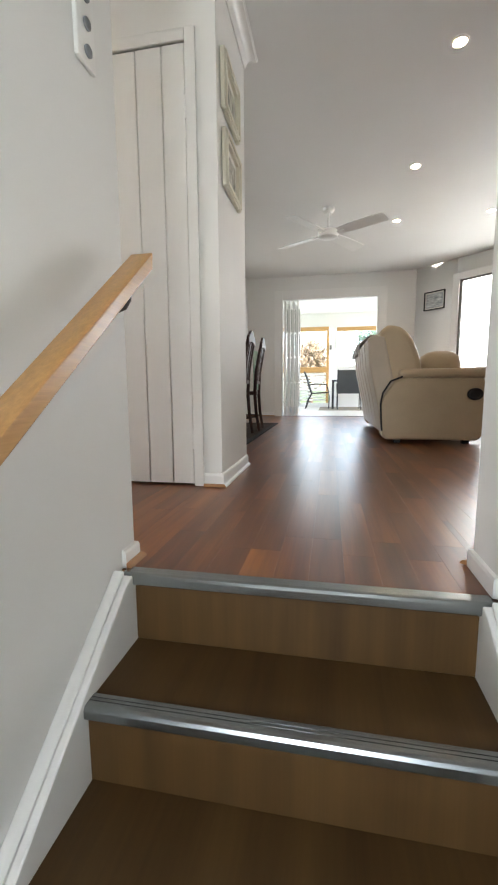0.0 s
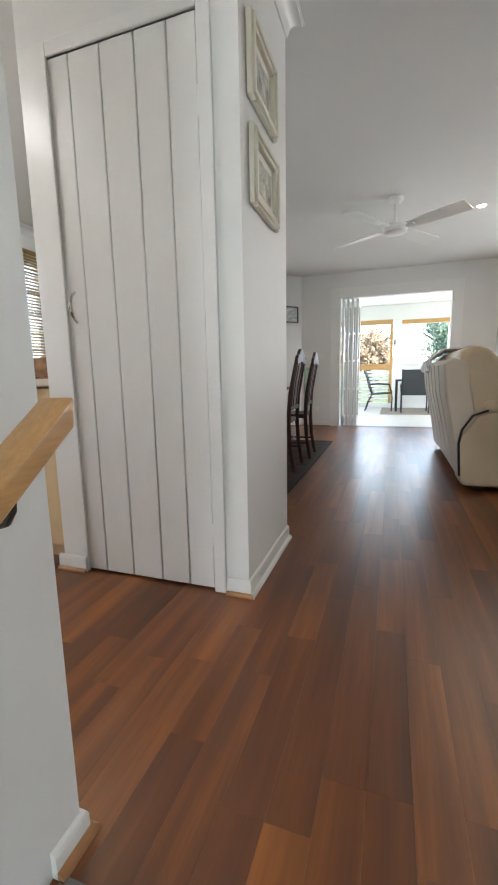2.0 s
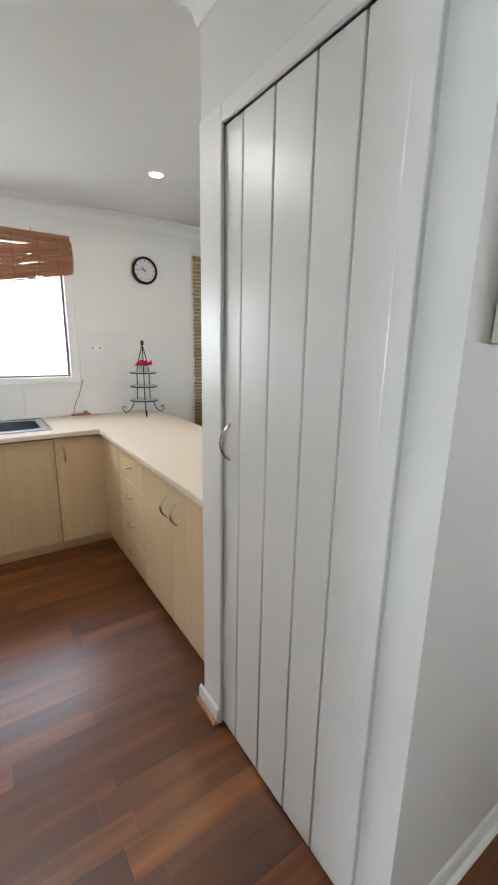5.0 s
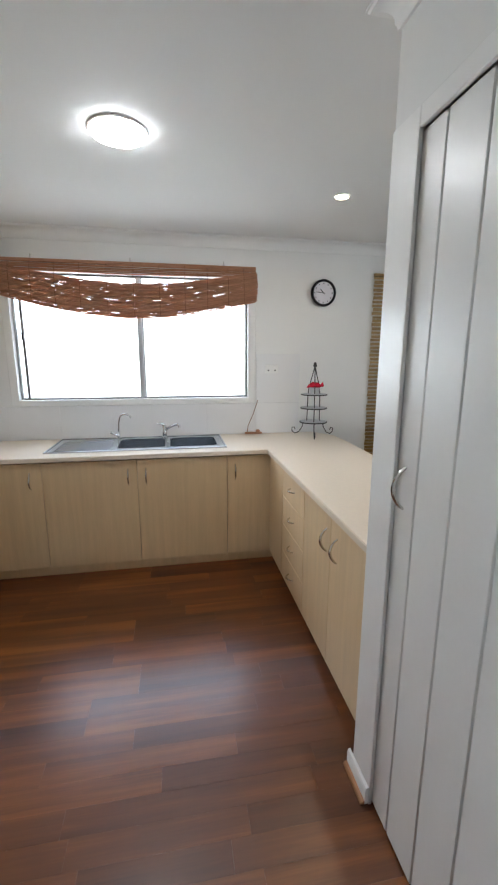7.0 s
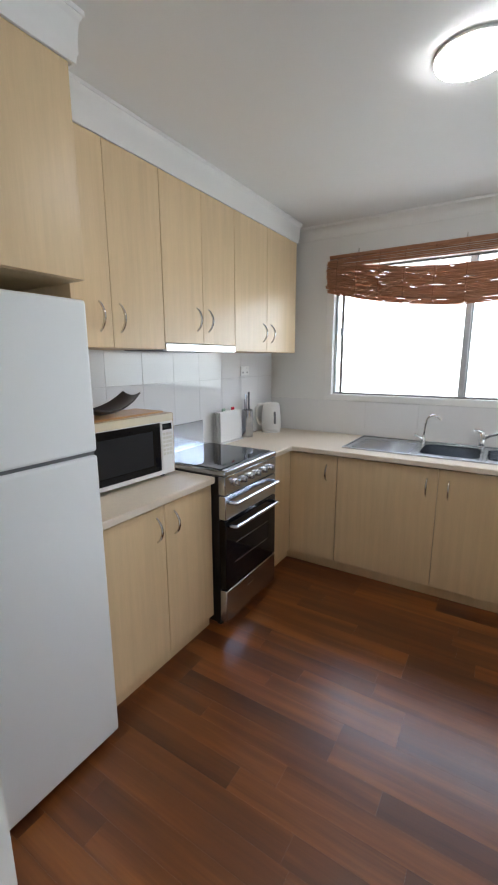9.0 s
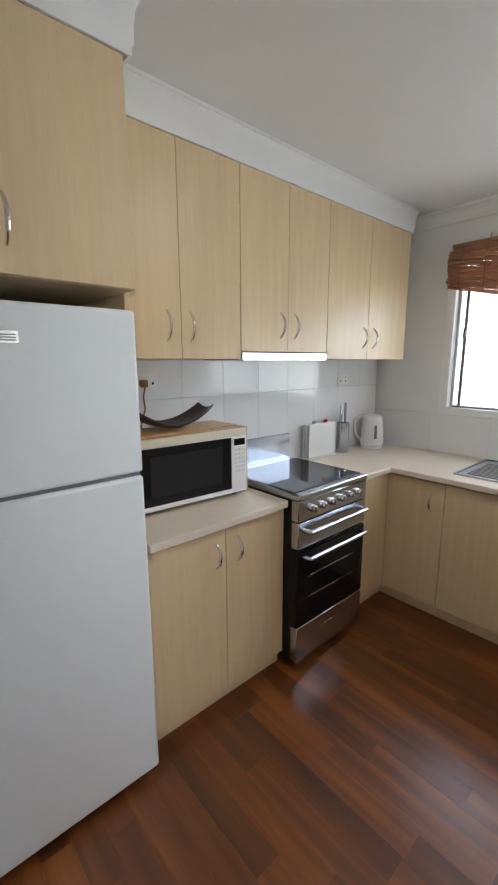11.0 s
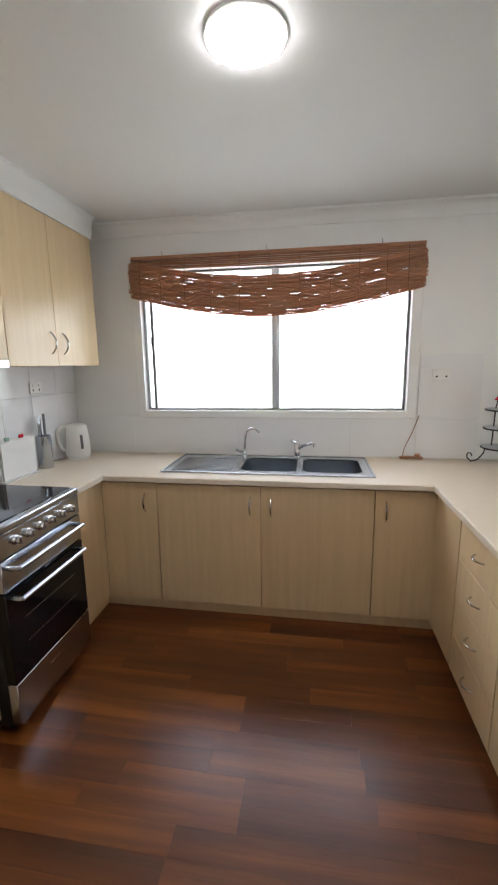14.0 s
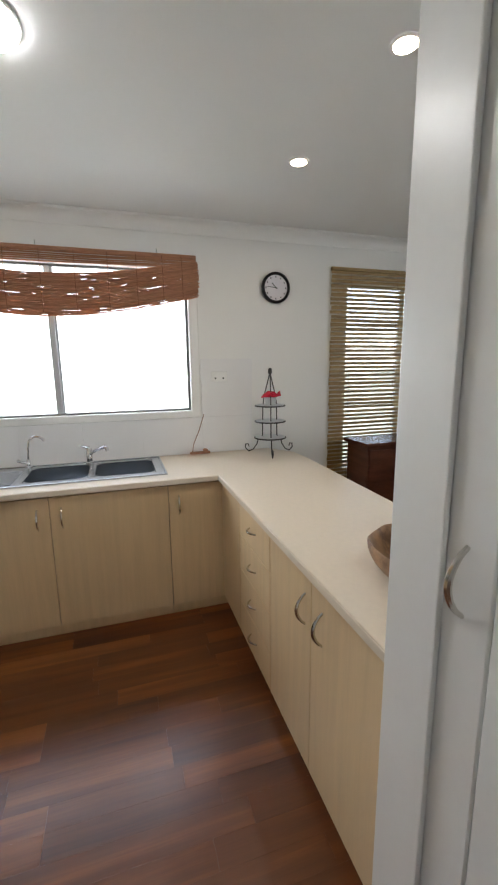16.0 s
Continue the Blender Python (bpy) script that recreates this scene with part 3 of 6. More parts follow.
bm = B()
pull(bm, (-0.797, PY0 + 0.002, 1.195), "z", (0, -1, 0), 0.125, 0.006, 0.036)
part("handle", bm, M_NICKEL, pd, "bowed satin nickel handle")
for z in (0.25, 1.85):
    bm = B()
    tube(bm, [(DX1 + 0.004, PY0 - 0.002, z - 0.05), (DX1 + 0.004, PY0 - 0.002, z + 0.05)], 0.006)
    part("hinge", bm, M_GLOSS, pd)
fr = thing("door_frame", ((DX0 + DX1) / 2, PY0, 0), "white painted timber door frame of the pantry", "door frame", kind="structure")
for x0, x1, z0, z1, yb in ((PX0 + 0.012, DX0 + 0.036, 0, DZ + 0.055, 0.0), (DX1 + 0.006, DX1 + 0.058, 0, DZ + 0.055, 0.06), (DX0 + 0.0365, DX1 + 0.0055, DZ + 0.001, DZ + 0.055, 0.0)):
    bm = B()
    box(bm, x0, x1, PY0 - 0.014, PY0 + yb, z0 + 0.002, z1, 0.004, 2)
    part("jamb", bm, M_GLOSS, fr)

# pictures on the pantry side


def picture(name, corner, u, w, h, out, fw, mats, label, deep=0.026, mat_w=0.04):
    """A framed picture; corner: lower start, u: unit way along the wall, out: unit way off it."""
    c, u, o = Vector(corner), Vector(u), Vector(out)
    z = Vector((0, 0, 1))
    ob = thing(name, c, label, "picture", )

    def slab(nm, u0, u1, z0, z1, d0, d1, mat, parent, bev=0.0):
        bm = B()
        vs = [bm.verts.new(c + u * a + z * b + o * d) for d in (d0, d1) for b in (z0, z1) for a in (u0, u1)]
        for q in ((0, 2, 3, 1), (4, 5, 7, 6), (0, 1, 5, 4), (2, 6, 7, 3), (0, 4, 6, 2), (1, 3, 7, 5)):
            bm.faces.new([vs[i] for i in q])
        bmesh.ops.recalc_face_normals(bm, faces=bm.faces[:])
        if bev:
            bmesh.ops.bevel(bm, geom=bm.edges[:], offset=bev, segments=2, affect="EDGES")
        return part(nm, bm, mat, parent)
    for u0, u1, z0, z1 in ((0, fw, 0, h), (w - fw, w, 0, h), (fw, w - fw, 0, fw), (fw, w - fw, h - fw, h)):
        slab("frame_rail", u0, u1, z0, z1, 0.003, deep, mats[0], ob, 0.003)
    if fw > 0.03:
        for u0, u1, z0, z1 in ((fw * .2, fw * .6, fw * .2, h - fw * .2), (w - fw * .6, w - fw * .2, fw * .2, h - fw * .2), (fw * .6, w - fw * .6, fw * .2, fw * .6), (fw * .6, w - fw * .6, h - fw * .6, h - fw * .2)):
            slab("frame_bead", u0, u1, z0, z1, deep - 0.002, deep + 0.008, mats[0], ob, 0.003)
    slab("mat", fw, w - fw, fw, h - fw, 0.004, 0.008, mats[1], ob)
    slab("print", fw + mat_w, w - fw - mat_w, fw + mat_w, h - fw - mat_w, 0.0085, 0.0095, mats[2], ob)
    return ob


picture("picture", (PX1, 2.208, 1.524), (0, 1, 0), 0.345, 0.272, (1, 0, 0), 0.045, (M_FRAMECR, M_MAT, M_PRINT), "cream framed faded print on the pantry wall", mat_w=0.03)
picture("picture", (PX1, 2.196, 1.876), (0, 1, 0), 0.335, 0.268, (1, 0, 0), 0.045, (M_FRAMECR, M_MAT, M_PRINT), "cream framed faded print on the pantry wall", mat_w=0.03)
picture("picture", (-1.336, YF - CX0 - 1.336, 1.765), (s2, s2, 0), 0.37, 0.262, (s2, -s2, 0), 0.016, (M_BLACK, M_MAT, M_PRINT2), "small black framed seascape on the angled wall", mat_w=0.0)
picture("picture", (2.06, YF + CX1 - 2.06, 1.80), (s2, -s2, 0), 0.37, 0.30, (-s2, -s2, 0), 0.016, (M_BLACK, M_MAT, M_PRINT2), "small black framed sailing print on the angled wall", mat_w=0.02)

# kitchen window


def box_part(name, parent, mat, b, bev=0.0, seg=1, label=""):
    bm = B()
    box(bm, *b, bev, seg)
    return part(name, bm, mat, parent, label)


kw = thing("window_1", (XW, 1.2, KW[2]), "white framed two-pane sliding kitchen window", "window", kind="structure")
y0, y1, z0, z1 = KW
for b in ((XW - 0.1, XW + 0.008, y0, y0 + 0.06, z0, z1), (XW - 0.1, XW + 0.008, y1 - 0.065, y1, z0, z1), (XW - 0.1, XW + 0.008, y0 + 0.06, y1 - 0.065, z1 - 0.03, z1), (XW - 0.1, XW + 0.014, y0 + 0.06, y1 - 0.065, z0, z0 + 0.05)):
    box_part("window_frame", kw, M_GLOSS, b, 0.004, 2)
a0, a1, c0, c1 = y0 + 0.06, y1 - 0.065, z0 + 0.05, z1 - 0.03
for b in ((XW - 0.09, XW - 0.045, a0, a0 + 0.02, c0, c1), (XW - 0.09, XW - 0.045, a1 - 0.016, a1, c0, c1), (XW - 0.09, XW - 0.045, a0 + 0.02, a1 - 0.016, c0, c0 + 0.014), (XW - 0.09, XW - 0.045, a0 + 0.02, a1 - 0.016, c1 - 0.014, c1)):
    box_part("track", kw, M_PALEFRAME if b[3] < 0.4 else M_WINFRAME, b, 0.002)
ym = 1.235
for b in ((XW - 0.060, XW - 0.038, ym - 0.03, ym + 0.008, c0 + 0.014, c1 - 0.014), (XW - 0.084, XW - 0.062, ym + 0.002, ym + 0.022, c0 + 0.014, c1 - 0.014), (XW - 0.060, XW - 0.038, 0.315, 0.335, c0 + 0.014, c1 - 0.014)):
    box_part("sash_stile", kw, M_WINFRAME if b[2] < 1 else M_PALEFRAME, b, 0.002)
box_part("sash_rail", kw, M_WINFRAME, (XW - 0.044, XW - 0.030, 0.335, ym + 0.1, c0 + 0.001, c0 + 0.012), 0.002)
box_part("latch", kw, M_BLACK, (XW - 0.037, XW - 0.02, 0.317, 0.333, 1.70, 1.76), 0.003)
for p0, p1, x in ((a0 + 0.012, ym - 0.02, -0.066), (ym, a1 - 0.01, -0.073)):
    g = box_part("pane", kw, M_GLASS, (XW + x - 0.002, XW + x + 0.002, p0, p1, c0 + 0.015, c1 - 0.015))
    g.visible_shadow = False

# kitchen bamboo blind, rolled up crookedly
rnd = random.Random(4)
bl = thing("bamboo_blind", (XW + 0.05, 1.2, 1.9), "reddish woven bamboo blind, tied up in sagging folds", "blind")
BY0, BY1 = 0.222, 2.187


def slat(y0, z0, y1, z1, x, sag, th, mat, parent, n=10, wob=0.0026):
    bm = B()
    vs = []
    for k in range(n + 1):
        f = k / n
        y, z = y0 + (y1 - y0) * f, z0 + (z1 - z0) * f - sag * math.sin(math.pi * f) + rnd.uniform(-wob, wob)
        vs.append([bm.verts.new((x + dx, y, z + dz)) for dx, dz in ((-0.0015, 0), (0, th / 2), (0.0015, 0), (0, -th / 2))])
    for a, b in zip(vs, vs[1:]):
        for k in range(4):
            bm.faces.new((a[k], b[k], b[(k + 1) % 4], a[(k + 1) % 4]))
    bm.faces.new(vs[0])
    bm.faces.new(vs[-1][::-1])
    bmesh.ops.recalc_face_normals(bm, faces=bm.faces[:])
    return part("slat", bm, mat, parent)


bm = B()
box(bm, XW + 0.012, XW + 0.03, BY0, BY1, 2.275, 2.30, 0.002)
part("head_rail", bm, M_BAMBOO, bl)
for k in range(6):
    slat(BY0, 2.268 - k * 0.0085, BY1, 2.272 - k * 0.0085, XW + 0.02 + rnd.uniform(-.002, .002), 0.003 * k, 0.009, M_BAMBOO, bl)
for k in range(38):
    f = k / 37
    x = XW + 0.045 + 0.012 * math.sin(f * 6.0)
    slat(BY0 + rnd.uniform(-.012, .006), 2.252 - 0.225 * f + rnd.uniform(-.001, .001), BY1 + rnd.uniform(-.006, .012), 2.255 - 0.228 * f, x,
         0.118 + 0.03 * f + rnd.uniform(-0.001, 0.001), rnd.choice((0.0074, 0.0086, 0.0096, 0.0104)), M_BAMBOO, bl, 40, 0.0028)
for k in range(24):
    f = k / 23
    slat(BY0 + rnd.uniform(-.012, .006), 2.235 - 0.18 * f, BY1 + rnd.uniform(-.006, .012), 2.235 - 0.182 * f, XW + 0.068 + rnd.uniform(-.003, .003),
         0.124 + 0.03 * f + rnd.uniform(-0.002, 0.002), rnd.choice((0.006, 0.0074, 0.0088)), M_BAMBOO, bl, 40, 0.0028)
for yy in (0.30, 0.45, 0.62, 0.8, 1.0, 1.2, 1.4, 1.6, 1.78, 1.95, 2.08):
    fy = (yy - BY0) / (BY1 - BY0)
    sg = math.sin(math.pi * fy)
    bm = B()
    tube(bm, [(XW + 0.05, yy, 2.28), (XW + 0.075, yy, 2.2 - 0.1 * sg), (XW + 0.076, yy, 2.03 - 0.14 * sg), (XW + 0.03, yy, 2.02 - 0.14 * sg)], 0.0018, 5)
    part("cord", bm, M_CORD, bl)
for yy in (0.45, 1.18, 1.92):
    bm = B()
    tube(bm, [(XW + 0.002, yy, 2.33), (XW + 0.018, yy, 2.33), (XW + 0.02, yy, 2.30)], 0.003, 6)
    part("hook", bm, M_NICKEL, bl)

# hanging blind cord with a timber toggle on the benchtop
cd = thing("cord_cleat", (XW + 0.03, 2.20, 0.905), "red timber cord winder lying on the benchtop", "cord winder")
box_part("winder", cd, M_BAMBOO, (XW + 0.04, XW + 0.07, 2.09, 2.24, 0.906, 0.922), 0.004, 2)
bm = B()
lathe(bm, [(0.016, 0), (0.02, 0.012), (0.012, 0.02)], XW + 0.055, 2.205, 12, "z", 0.922)
part("knob", bm, M_BAMBOO, cd)
bm = B()
tube(bm, [(XW + 0.02, 2.21, 1.20), (XW + 0.022, 2.17, 1.08), (XW + 0.045, 2.12, 0.98), (XW + 0.05, 2.11, 0.924)], 0.003, 6)
part("string", bm, M_CORD, cd)

# dining window with matchstick blind
dw = thing("window_2", (XW, 3.95, DW[2]), "white framed dining room window behind a bamboo blind", "window", kind="structure")
y0, y1, z0, z1 = DW
for b in ((XW - 0.1, XW + 0.006, y0, y0 + 0.04, z0, z1), (XW - 0.1, XW + 0.006, y1 - 0.04, y1, z0, z1), (XW - 0.1, XW + 0.006, y0 + 0.04, y1 - 0.04, z1 - 0.04, z1), (XW - 0.1, XW + 0.02, y0 + 0.04, y1 - 0.04, z0, z0 + 0.04)):
    box_part("window_frame", dw, M_GLOSS, b, 0.003)
box_part("mullion", dw, M_PALEFRAME, (XW - 0.07, XW - 0.04, 3.93, 3.97, z0 + 0.04, z1 - 0.04), 0.002)
g = box_part("pane", dw, M_GLASS, (XW - 0.06, XW - 0.056, y0 + 0.04, y1 - 0.04, z0 + 0.04, z1 - 0.04))
g.visible_shadow = False
b2 = thing("bamboo_blind", (XW + 0.03, 3.95, 0.66), "olive matchstick bamboo blind lowered over the window", "blind")
box_part("head_rail", b2, M_BAMBOO2, (XW + 0.01, XW + 0.03, 3.245, 4.66, 2.265, 2.29), 0.002)
for k in range(56):
    z = 2.252 - k * 0.033
    slat(3.245 + rnd.uniform(-.006, .006), z + rnd.uniform(-.0015, .0015), 4.66, z + rnd.uniform(-.003, .003), XW + 0.022, 0.0, rnd.choice((0.0215, 0.0235, 0.026)), M_BAMBOO2, b2, 5, 0.001)
    slat(3.245 + rnd.uniform(-.006, .006), z - 0.0165 + rnd.uniform(-.001, .001), 4.66, z - 0.0165 + rnd.uniform(-.002, .002), XW + 0.025, 0.0, rnd.choice((0.003, 0.004, 0.005)), M_BAMBOO2, b2, 5, 0.001)
for yy in (3.42, 3.85, 4.3):
    bm = B()
    tube(bm, [(XW + 0.026, yy, 2.28), (XW + 0.028, yy, 0.42)], 0.0016, 5)
    part("cord", bm, M_CORD, b2)

# ---- kitchen joinery ----
BZ, BT = 0.9, 0.036
BFX = -2.658       # bench front, sink run
BFY = 0.235        # bench front, stove run
PFY = 2.155        # bench front, peninsula
PBY = 2.835        # bench back, peninsula


def bench(name, pts, label):
    bm = B()
    prism(bm, pts, "z", BZ - BT, BZ, 0.005, 2)
    return solid(name, bm, M_BENCH, label, "benchtop")


main_bench = bench("benchtop", [(XW + 0.001, YB + 0.001), (-2.303, YB + 0.001), (-2.303, BFY), (BFX - 0.0, BFY), (BFX, PFY), (-0.99, PFY), (-0.99, PBY - 0.04), (-2.9, PBY + 0.03), (-3.12, PBY + 0.02), (XW + 0.001, 2.72)], "cream laminate benchtop wrapping round to the peninsula")
left_bench = bench("benchtop", [(-1.73, YB + 0.001), (-1.0, YB + 0.001), (-1.0, BFY), (-1.73, BFY)], "cream laminate benchtop between fridge and stove")

hole = new("cutter", mesh_of("cutter", box(B(), -3.215, -2.835, 1.04, 1.825, 0.8, 1.0), M_BENCH))
mod = main_bench.modifiers.new("sink_hole", "BOOLEAN")
mod.object, mod.operation, mod.solver = hole, "DIFFERENCE", "EXACT"
hole.location = (0, 0, 0)
bpy.context.view_layer.update()
cut = bpy.data.meshes.new_from_object(main_bench.evaluated_get(bpy.context.evaluated_depsgraph_get()))
main_bench.modifiers.clear()
main_bench.data = cut
bpy.data.objects.remove(hole)

for top_, strips in ((main_bench, ((BFX, BFX + 0.0022, BFY + 0.006, PFY - 0.006), (BFX + 0.004, -0.994, PFY - 0.0022, PFY), (-2.651, -2.306, BFY, BFY + 0.0022))), (left_bench, ((-1.725, -1.003, BFY, BFY + 0.0022),))):
    for b in strips:
        box_part("edge_strip", top_, M_BENCH, (*b, BZ - BT + 0.004, BZ - 0.005), 0.0008)

KZ = 0.075   # toe kick


def base_unit(name, lo, hi, front, doors, label, handles, drawers=(), kick_in=0.036, back=None):
    """Base cupboard. front: ('x'|'y', place, way out +1/-1); doors: cuts along it; handles: places along it."""
    ax, pl, s = front
    ob = thing(name, ((lo[0] + hi[0]) / 2, (lo[1] + hi[1]) / 2, 0), label, "base cabinet", "kitchen base cabinets")
    th = 0.018
    x0, y0, x1, y1 = lo[0], lo[1], hi[0], hi[1]
    if ax == "x":
        if s > 0:
            x1 = pl - th
        else:
            x0 = pl + th
    else:
        if s > 0:
            y1 = pl - th
        else:
            y0 = pl + th
    box_part("body", ob, M_CABIN, (x0, x1, y0, y1, KZ, 0.68 if name == "sink_cabinet" else BZ - BT - 0.001))
    k = [x0, x1, y0, y1]
    i = {("x", 1): 1, ("x", -1): 0, ("y", 1): 3, ("y", -1): 2}[(ax, s)]
    k[i] -= s * (kick_in - th)
    box_part("kickboard", ob, M_CAB, (k[0], k[1], k[2], k[3], 0.0, KZ - 0.001), 0.001)

    def panel(nm, a, b, za, zb):
        bm = B()
        if ax == "x":
            box(bm, min(pl, pl - s * th), max(pl, pl - s * th), a + 0.0015, b - 0.0015, za, zb, 0.0015)
        else:
            box(bm, a + 0.0015, b - 0.0015, min(pl, pl - s * th), max(pl, pl - s * th), za, zb, 0.0015)
        return part(nm, bm, M_CAB, ob)
    top = BZ - BT - 0.012
    for a, b, h in doors:
        d = panel("door", a, b, KZ + 0.004, top)
        if h is not None:
            bm = B()
            p = (pl, h, 0.73) if ax == "x" else (h, pl, 0.71 if s < 0 else 0.745)
            pull(bm, p, "z", (s, 0, 0) if ax == "x" else (0, s, 0), 0.118, 0.006, 0.034)
            part("handle", bm, M_NICKEL, d, "bowed satin nickel handle")
    for a, b, za, zb, hz in drawers:
        d = panel("drawer_front", a, b, za, zb)
        bm = B()
        m = (a + b) / 2
        pull(bm, (pl, m, hz) if ax == "x" else (m, pl, hz), "y" if ax == "x" else "x", (s, 0, 0) if ax == "x" else (0, s, 0), 0.09, 0.005, 0.028)
        part("handle", bm, M_NICKEL, d, "bowed satin nickel handle")
    return ob


FX = BFX - 0.03     # door plane of the sink run
base_unit("base_cabinet", (-1.728, YB, 0), (-0.997, 0, 0), ("y", BFY - 0.025, 1), [(-1.368, -0.998, -1.315), (-1.727, -1.368, -1.432)], "pale beech two-door base cabinet beside the stove", None)
base_unit("base_cabinet", (FX - 0.06, YB, 0), (-2.305, 0, 0), ("y", BFY - 0.025, 1), [(FX - 0.002, -2.305, None)], "narrow pale beech filler cabinet beside the stove", None)
base_unit("base_cabinet", (XW, BFY - 0.085, 0), (0, 0.566, 0), ("x", FX, 1), [(BFY - 0.026, 0.566, 0.492)], "pale beech corner base cabinet with one door", None)
base_unit("sink_cabinet", (XW, 0.567, 0), (0, 1.853, 0), ("x", FX, 1), [(0.567, 1.206, 1.143), (1.206, 1.853, 1.267)], "pale beech two-door cabinet under the sink", None)
base_unit("base_cabinet", (XW, 1.854, 0), (0, PFY + 0.088, 0), ("x", FX, 1), [(1.854, PFY + 0.031, 1.914)], "pale beech corner base cabinet with one door", None)
PF = PFY + 0.028    # door plane of the peninsula
dz = (BZ - BT - 0.012 - KZ) / 4
base_unit("drawer_cabinet", (-2.32, 0, 0), (-1.85, PBY - 0.05, 0), ("y", PF, -1), [], "pale beech cabinet with four drawers", None,
          [(-2.315, -1.852, KZ + 0.004 + k * dz, KZ + dz * (k + 1) + 0.001, KZ + dz * (k + 0.5) + 0.008) for k in range(4)])
base_unit("base_cabinet", (FX - 0.06, 0, 0), (-2.322, PBY - 0.05, 0), ("y", PF, -1), [(FX - 0.002, -2.322, None)], "pale beech corner filler cabinet", None)
base_unit("base_cabinet", (-1.848, 0, 0), (-0.99, PBY - 0.05, 0), ("y", PF, -1), [(-1.848, -1.452, -1.498), (-1.452, -0.992, -1.372)], "pale beech two-door base cabinet in the peninsula", None)
bm = B()
box(bm, XW + 0.001, -0.99, PBY - 0.049, PBY - 0.035, 0.0, BZ - BT - 0.002)
solid("peninsula_panel", bm, M_CAB, "pale beech back panel of the peninsula", "panel")

# tall panel beside the fridge
bm = B()
box(bm, -0.994, -0.977, YB + 0.001, 0.2, 0.0, UTOP, 0.001)
solid("tall_end_board", bm, M_CAB, "pale beech end panel beside the fridge", "panel")


def wall_unit(lo, hi, zb, zt, front, cuts, handles, label):
    ob = thing("wall_cabinet", ((lo + hi) / 2, YB, zb), label, "wall cabinet", "kitchen wall cabinets")
    box_part("body", ob, M_CAB, (lo, hi, YB + 0.001, front - 0.019, zb, zt), 0.001)
    for a, b, h in cuts:
        bm = B()
        box(bm, a + 0.001, b - 0.001, front - 0.018, front, zb + 0.001, zt - 0.001, 0.0012)
        d = part("door", bm, M_CAB, ob)
        bm = B()
        pull(bm, (h, front, zb + 0.13), "z", (0, 1, 0), 0.122, 0.0055, 0.034)
        part("handle", bm, M_NICKEL, d, "bowed satin nickel handle")
    return ob


UB = 1.56
wall_unit(-1.625, -0.998, UB, UTOP, UCY, [(-1.305, -0.998, -1.238), (-1.625, -1.305, -1.348)], None, "pale beech two-door wall cabinet above the microwave")
wall_unit(-2.26, -1.627, UB + 0.035, UTOP, UCY, [(-1.942, -1.627, -1.886), (-2.26, -1.942, -1.988)], None, "pale beech two-door wall cabinet over the rangehood")
wall_unit(-3.13, -2.262, UB, UTOP, UCY, [(-2.668, -2.262, -2.612), (-3.13, -2.668, -2.728)], None, "pale beech two-door wall cabinet in the corner")
fc = thing("fridge_cupboard", (-0.57, YB, 1.765), "pale beech two-door cupboard over the fridge", "wall cabinet", "kitchen wall cabinets")
box_part("body", fc, M_CAB, (-0.976, -0.172, YB + 0.001, FCY - 0.019, 1.765, UTOP), 0.001)
for a, b, h in ((-0.572, -0.174, -0.525), (-0.976, -0.572, -0.635)):
    bm = B()
    box(bm, a + 0.001, b - 0.001, FCY - 0.018, FCY, 1.766, UTOP - 0.001, 0.0012)
    d = part("door", bm, M_CAB, fc)
    bm = B()
    pull(bm, (h, FCY, 1.895), "z", (0, 1, 0), 0.122, 0.0055, 0.034)
    part("handle", bm, M_NICKEL, d, "bowed satin nickel handle")

# rangehood
rh = thing("rangehood", (-1.94, YB, UB), "slim pull-out rangehood with a silver front strip", "rangehood")
box_part("body", rh, M_GREY, (-2.255, -1.632, YB + 0.02, UCY - 0.025, UB - 0.004, UB + 0.033), 0.002)
box_part("front_strip", rh, M_STEEL, (-2.258, -1.63, UCY - 0.024, UCY + 0.004, UB - 0.008, UB + 0.032), 0.003, 2)

# splashback tiles
sp = thing("wall_splashback", (-2.1, YB, BZ), "large white glazed tiles behind the stove", "splashback", kind="structure")
box_part("grout_bed", sp, M_GROUT, (XW + 0.002, -0.998, YB, YB + 0.004, BZ + 0.001, UB + 0.03))
tx = [-0.998, -1.24, -1.50, -1.765, -2.03, -2.285, -2.55, -2.815, -3.08, XW + 0.012]
tz = [BZ + 0.003, 1.368, UB + 0.03]
for a, b in zip(tx, tx[1:]):
    for c, d in zip(tz, tz[1:]):
        box_part("tile", sp, M_TILE, (b + 0.0005, a - 0.0005, YB + 0.004, YB + 0.011, c + 0.0005, d - 0.0005), 0.0008)
sp2 = thing("wall_splashback_sink", (XW, 1.2, BZ), "large white glazed tiles above the sink bench", "splashback", kind="structure")
ty = [YB + 0.012, 0.16, 0.56, 0.96, 1.36, 1.76, 2.198]
for a, b in zip(ty, ty[1:]):
    box_part("tile", sp2, M_TILE, (XW + 0.001, XW + 0.009, a + 0.0003, b - 0.0003, BZ + 0.002, 1.174), 0.0006)
for za, zb in ((BZ + 0.002, 1.174), (1.1746, 1.6)):
    box_part("tile", sp2, M_TILE, (XW + 0.001, XW + 0.009, 2.1983, 2.59, za, zb), 0.0006)

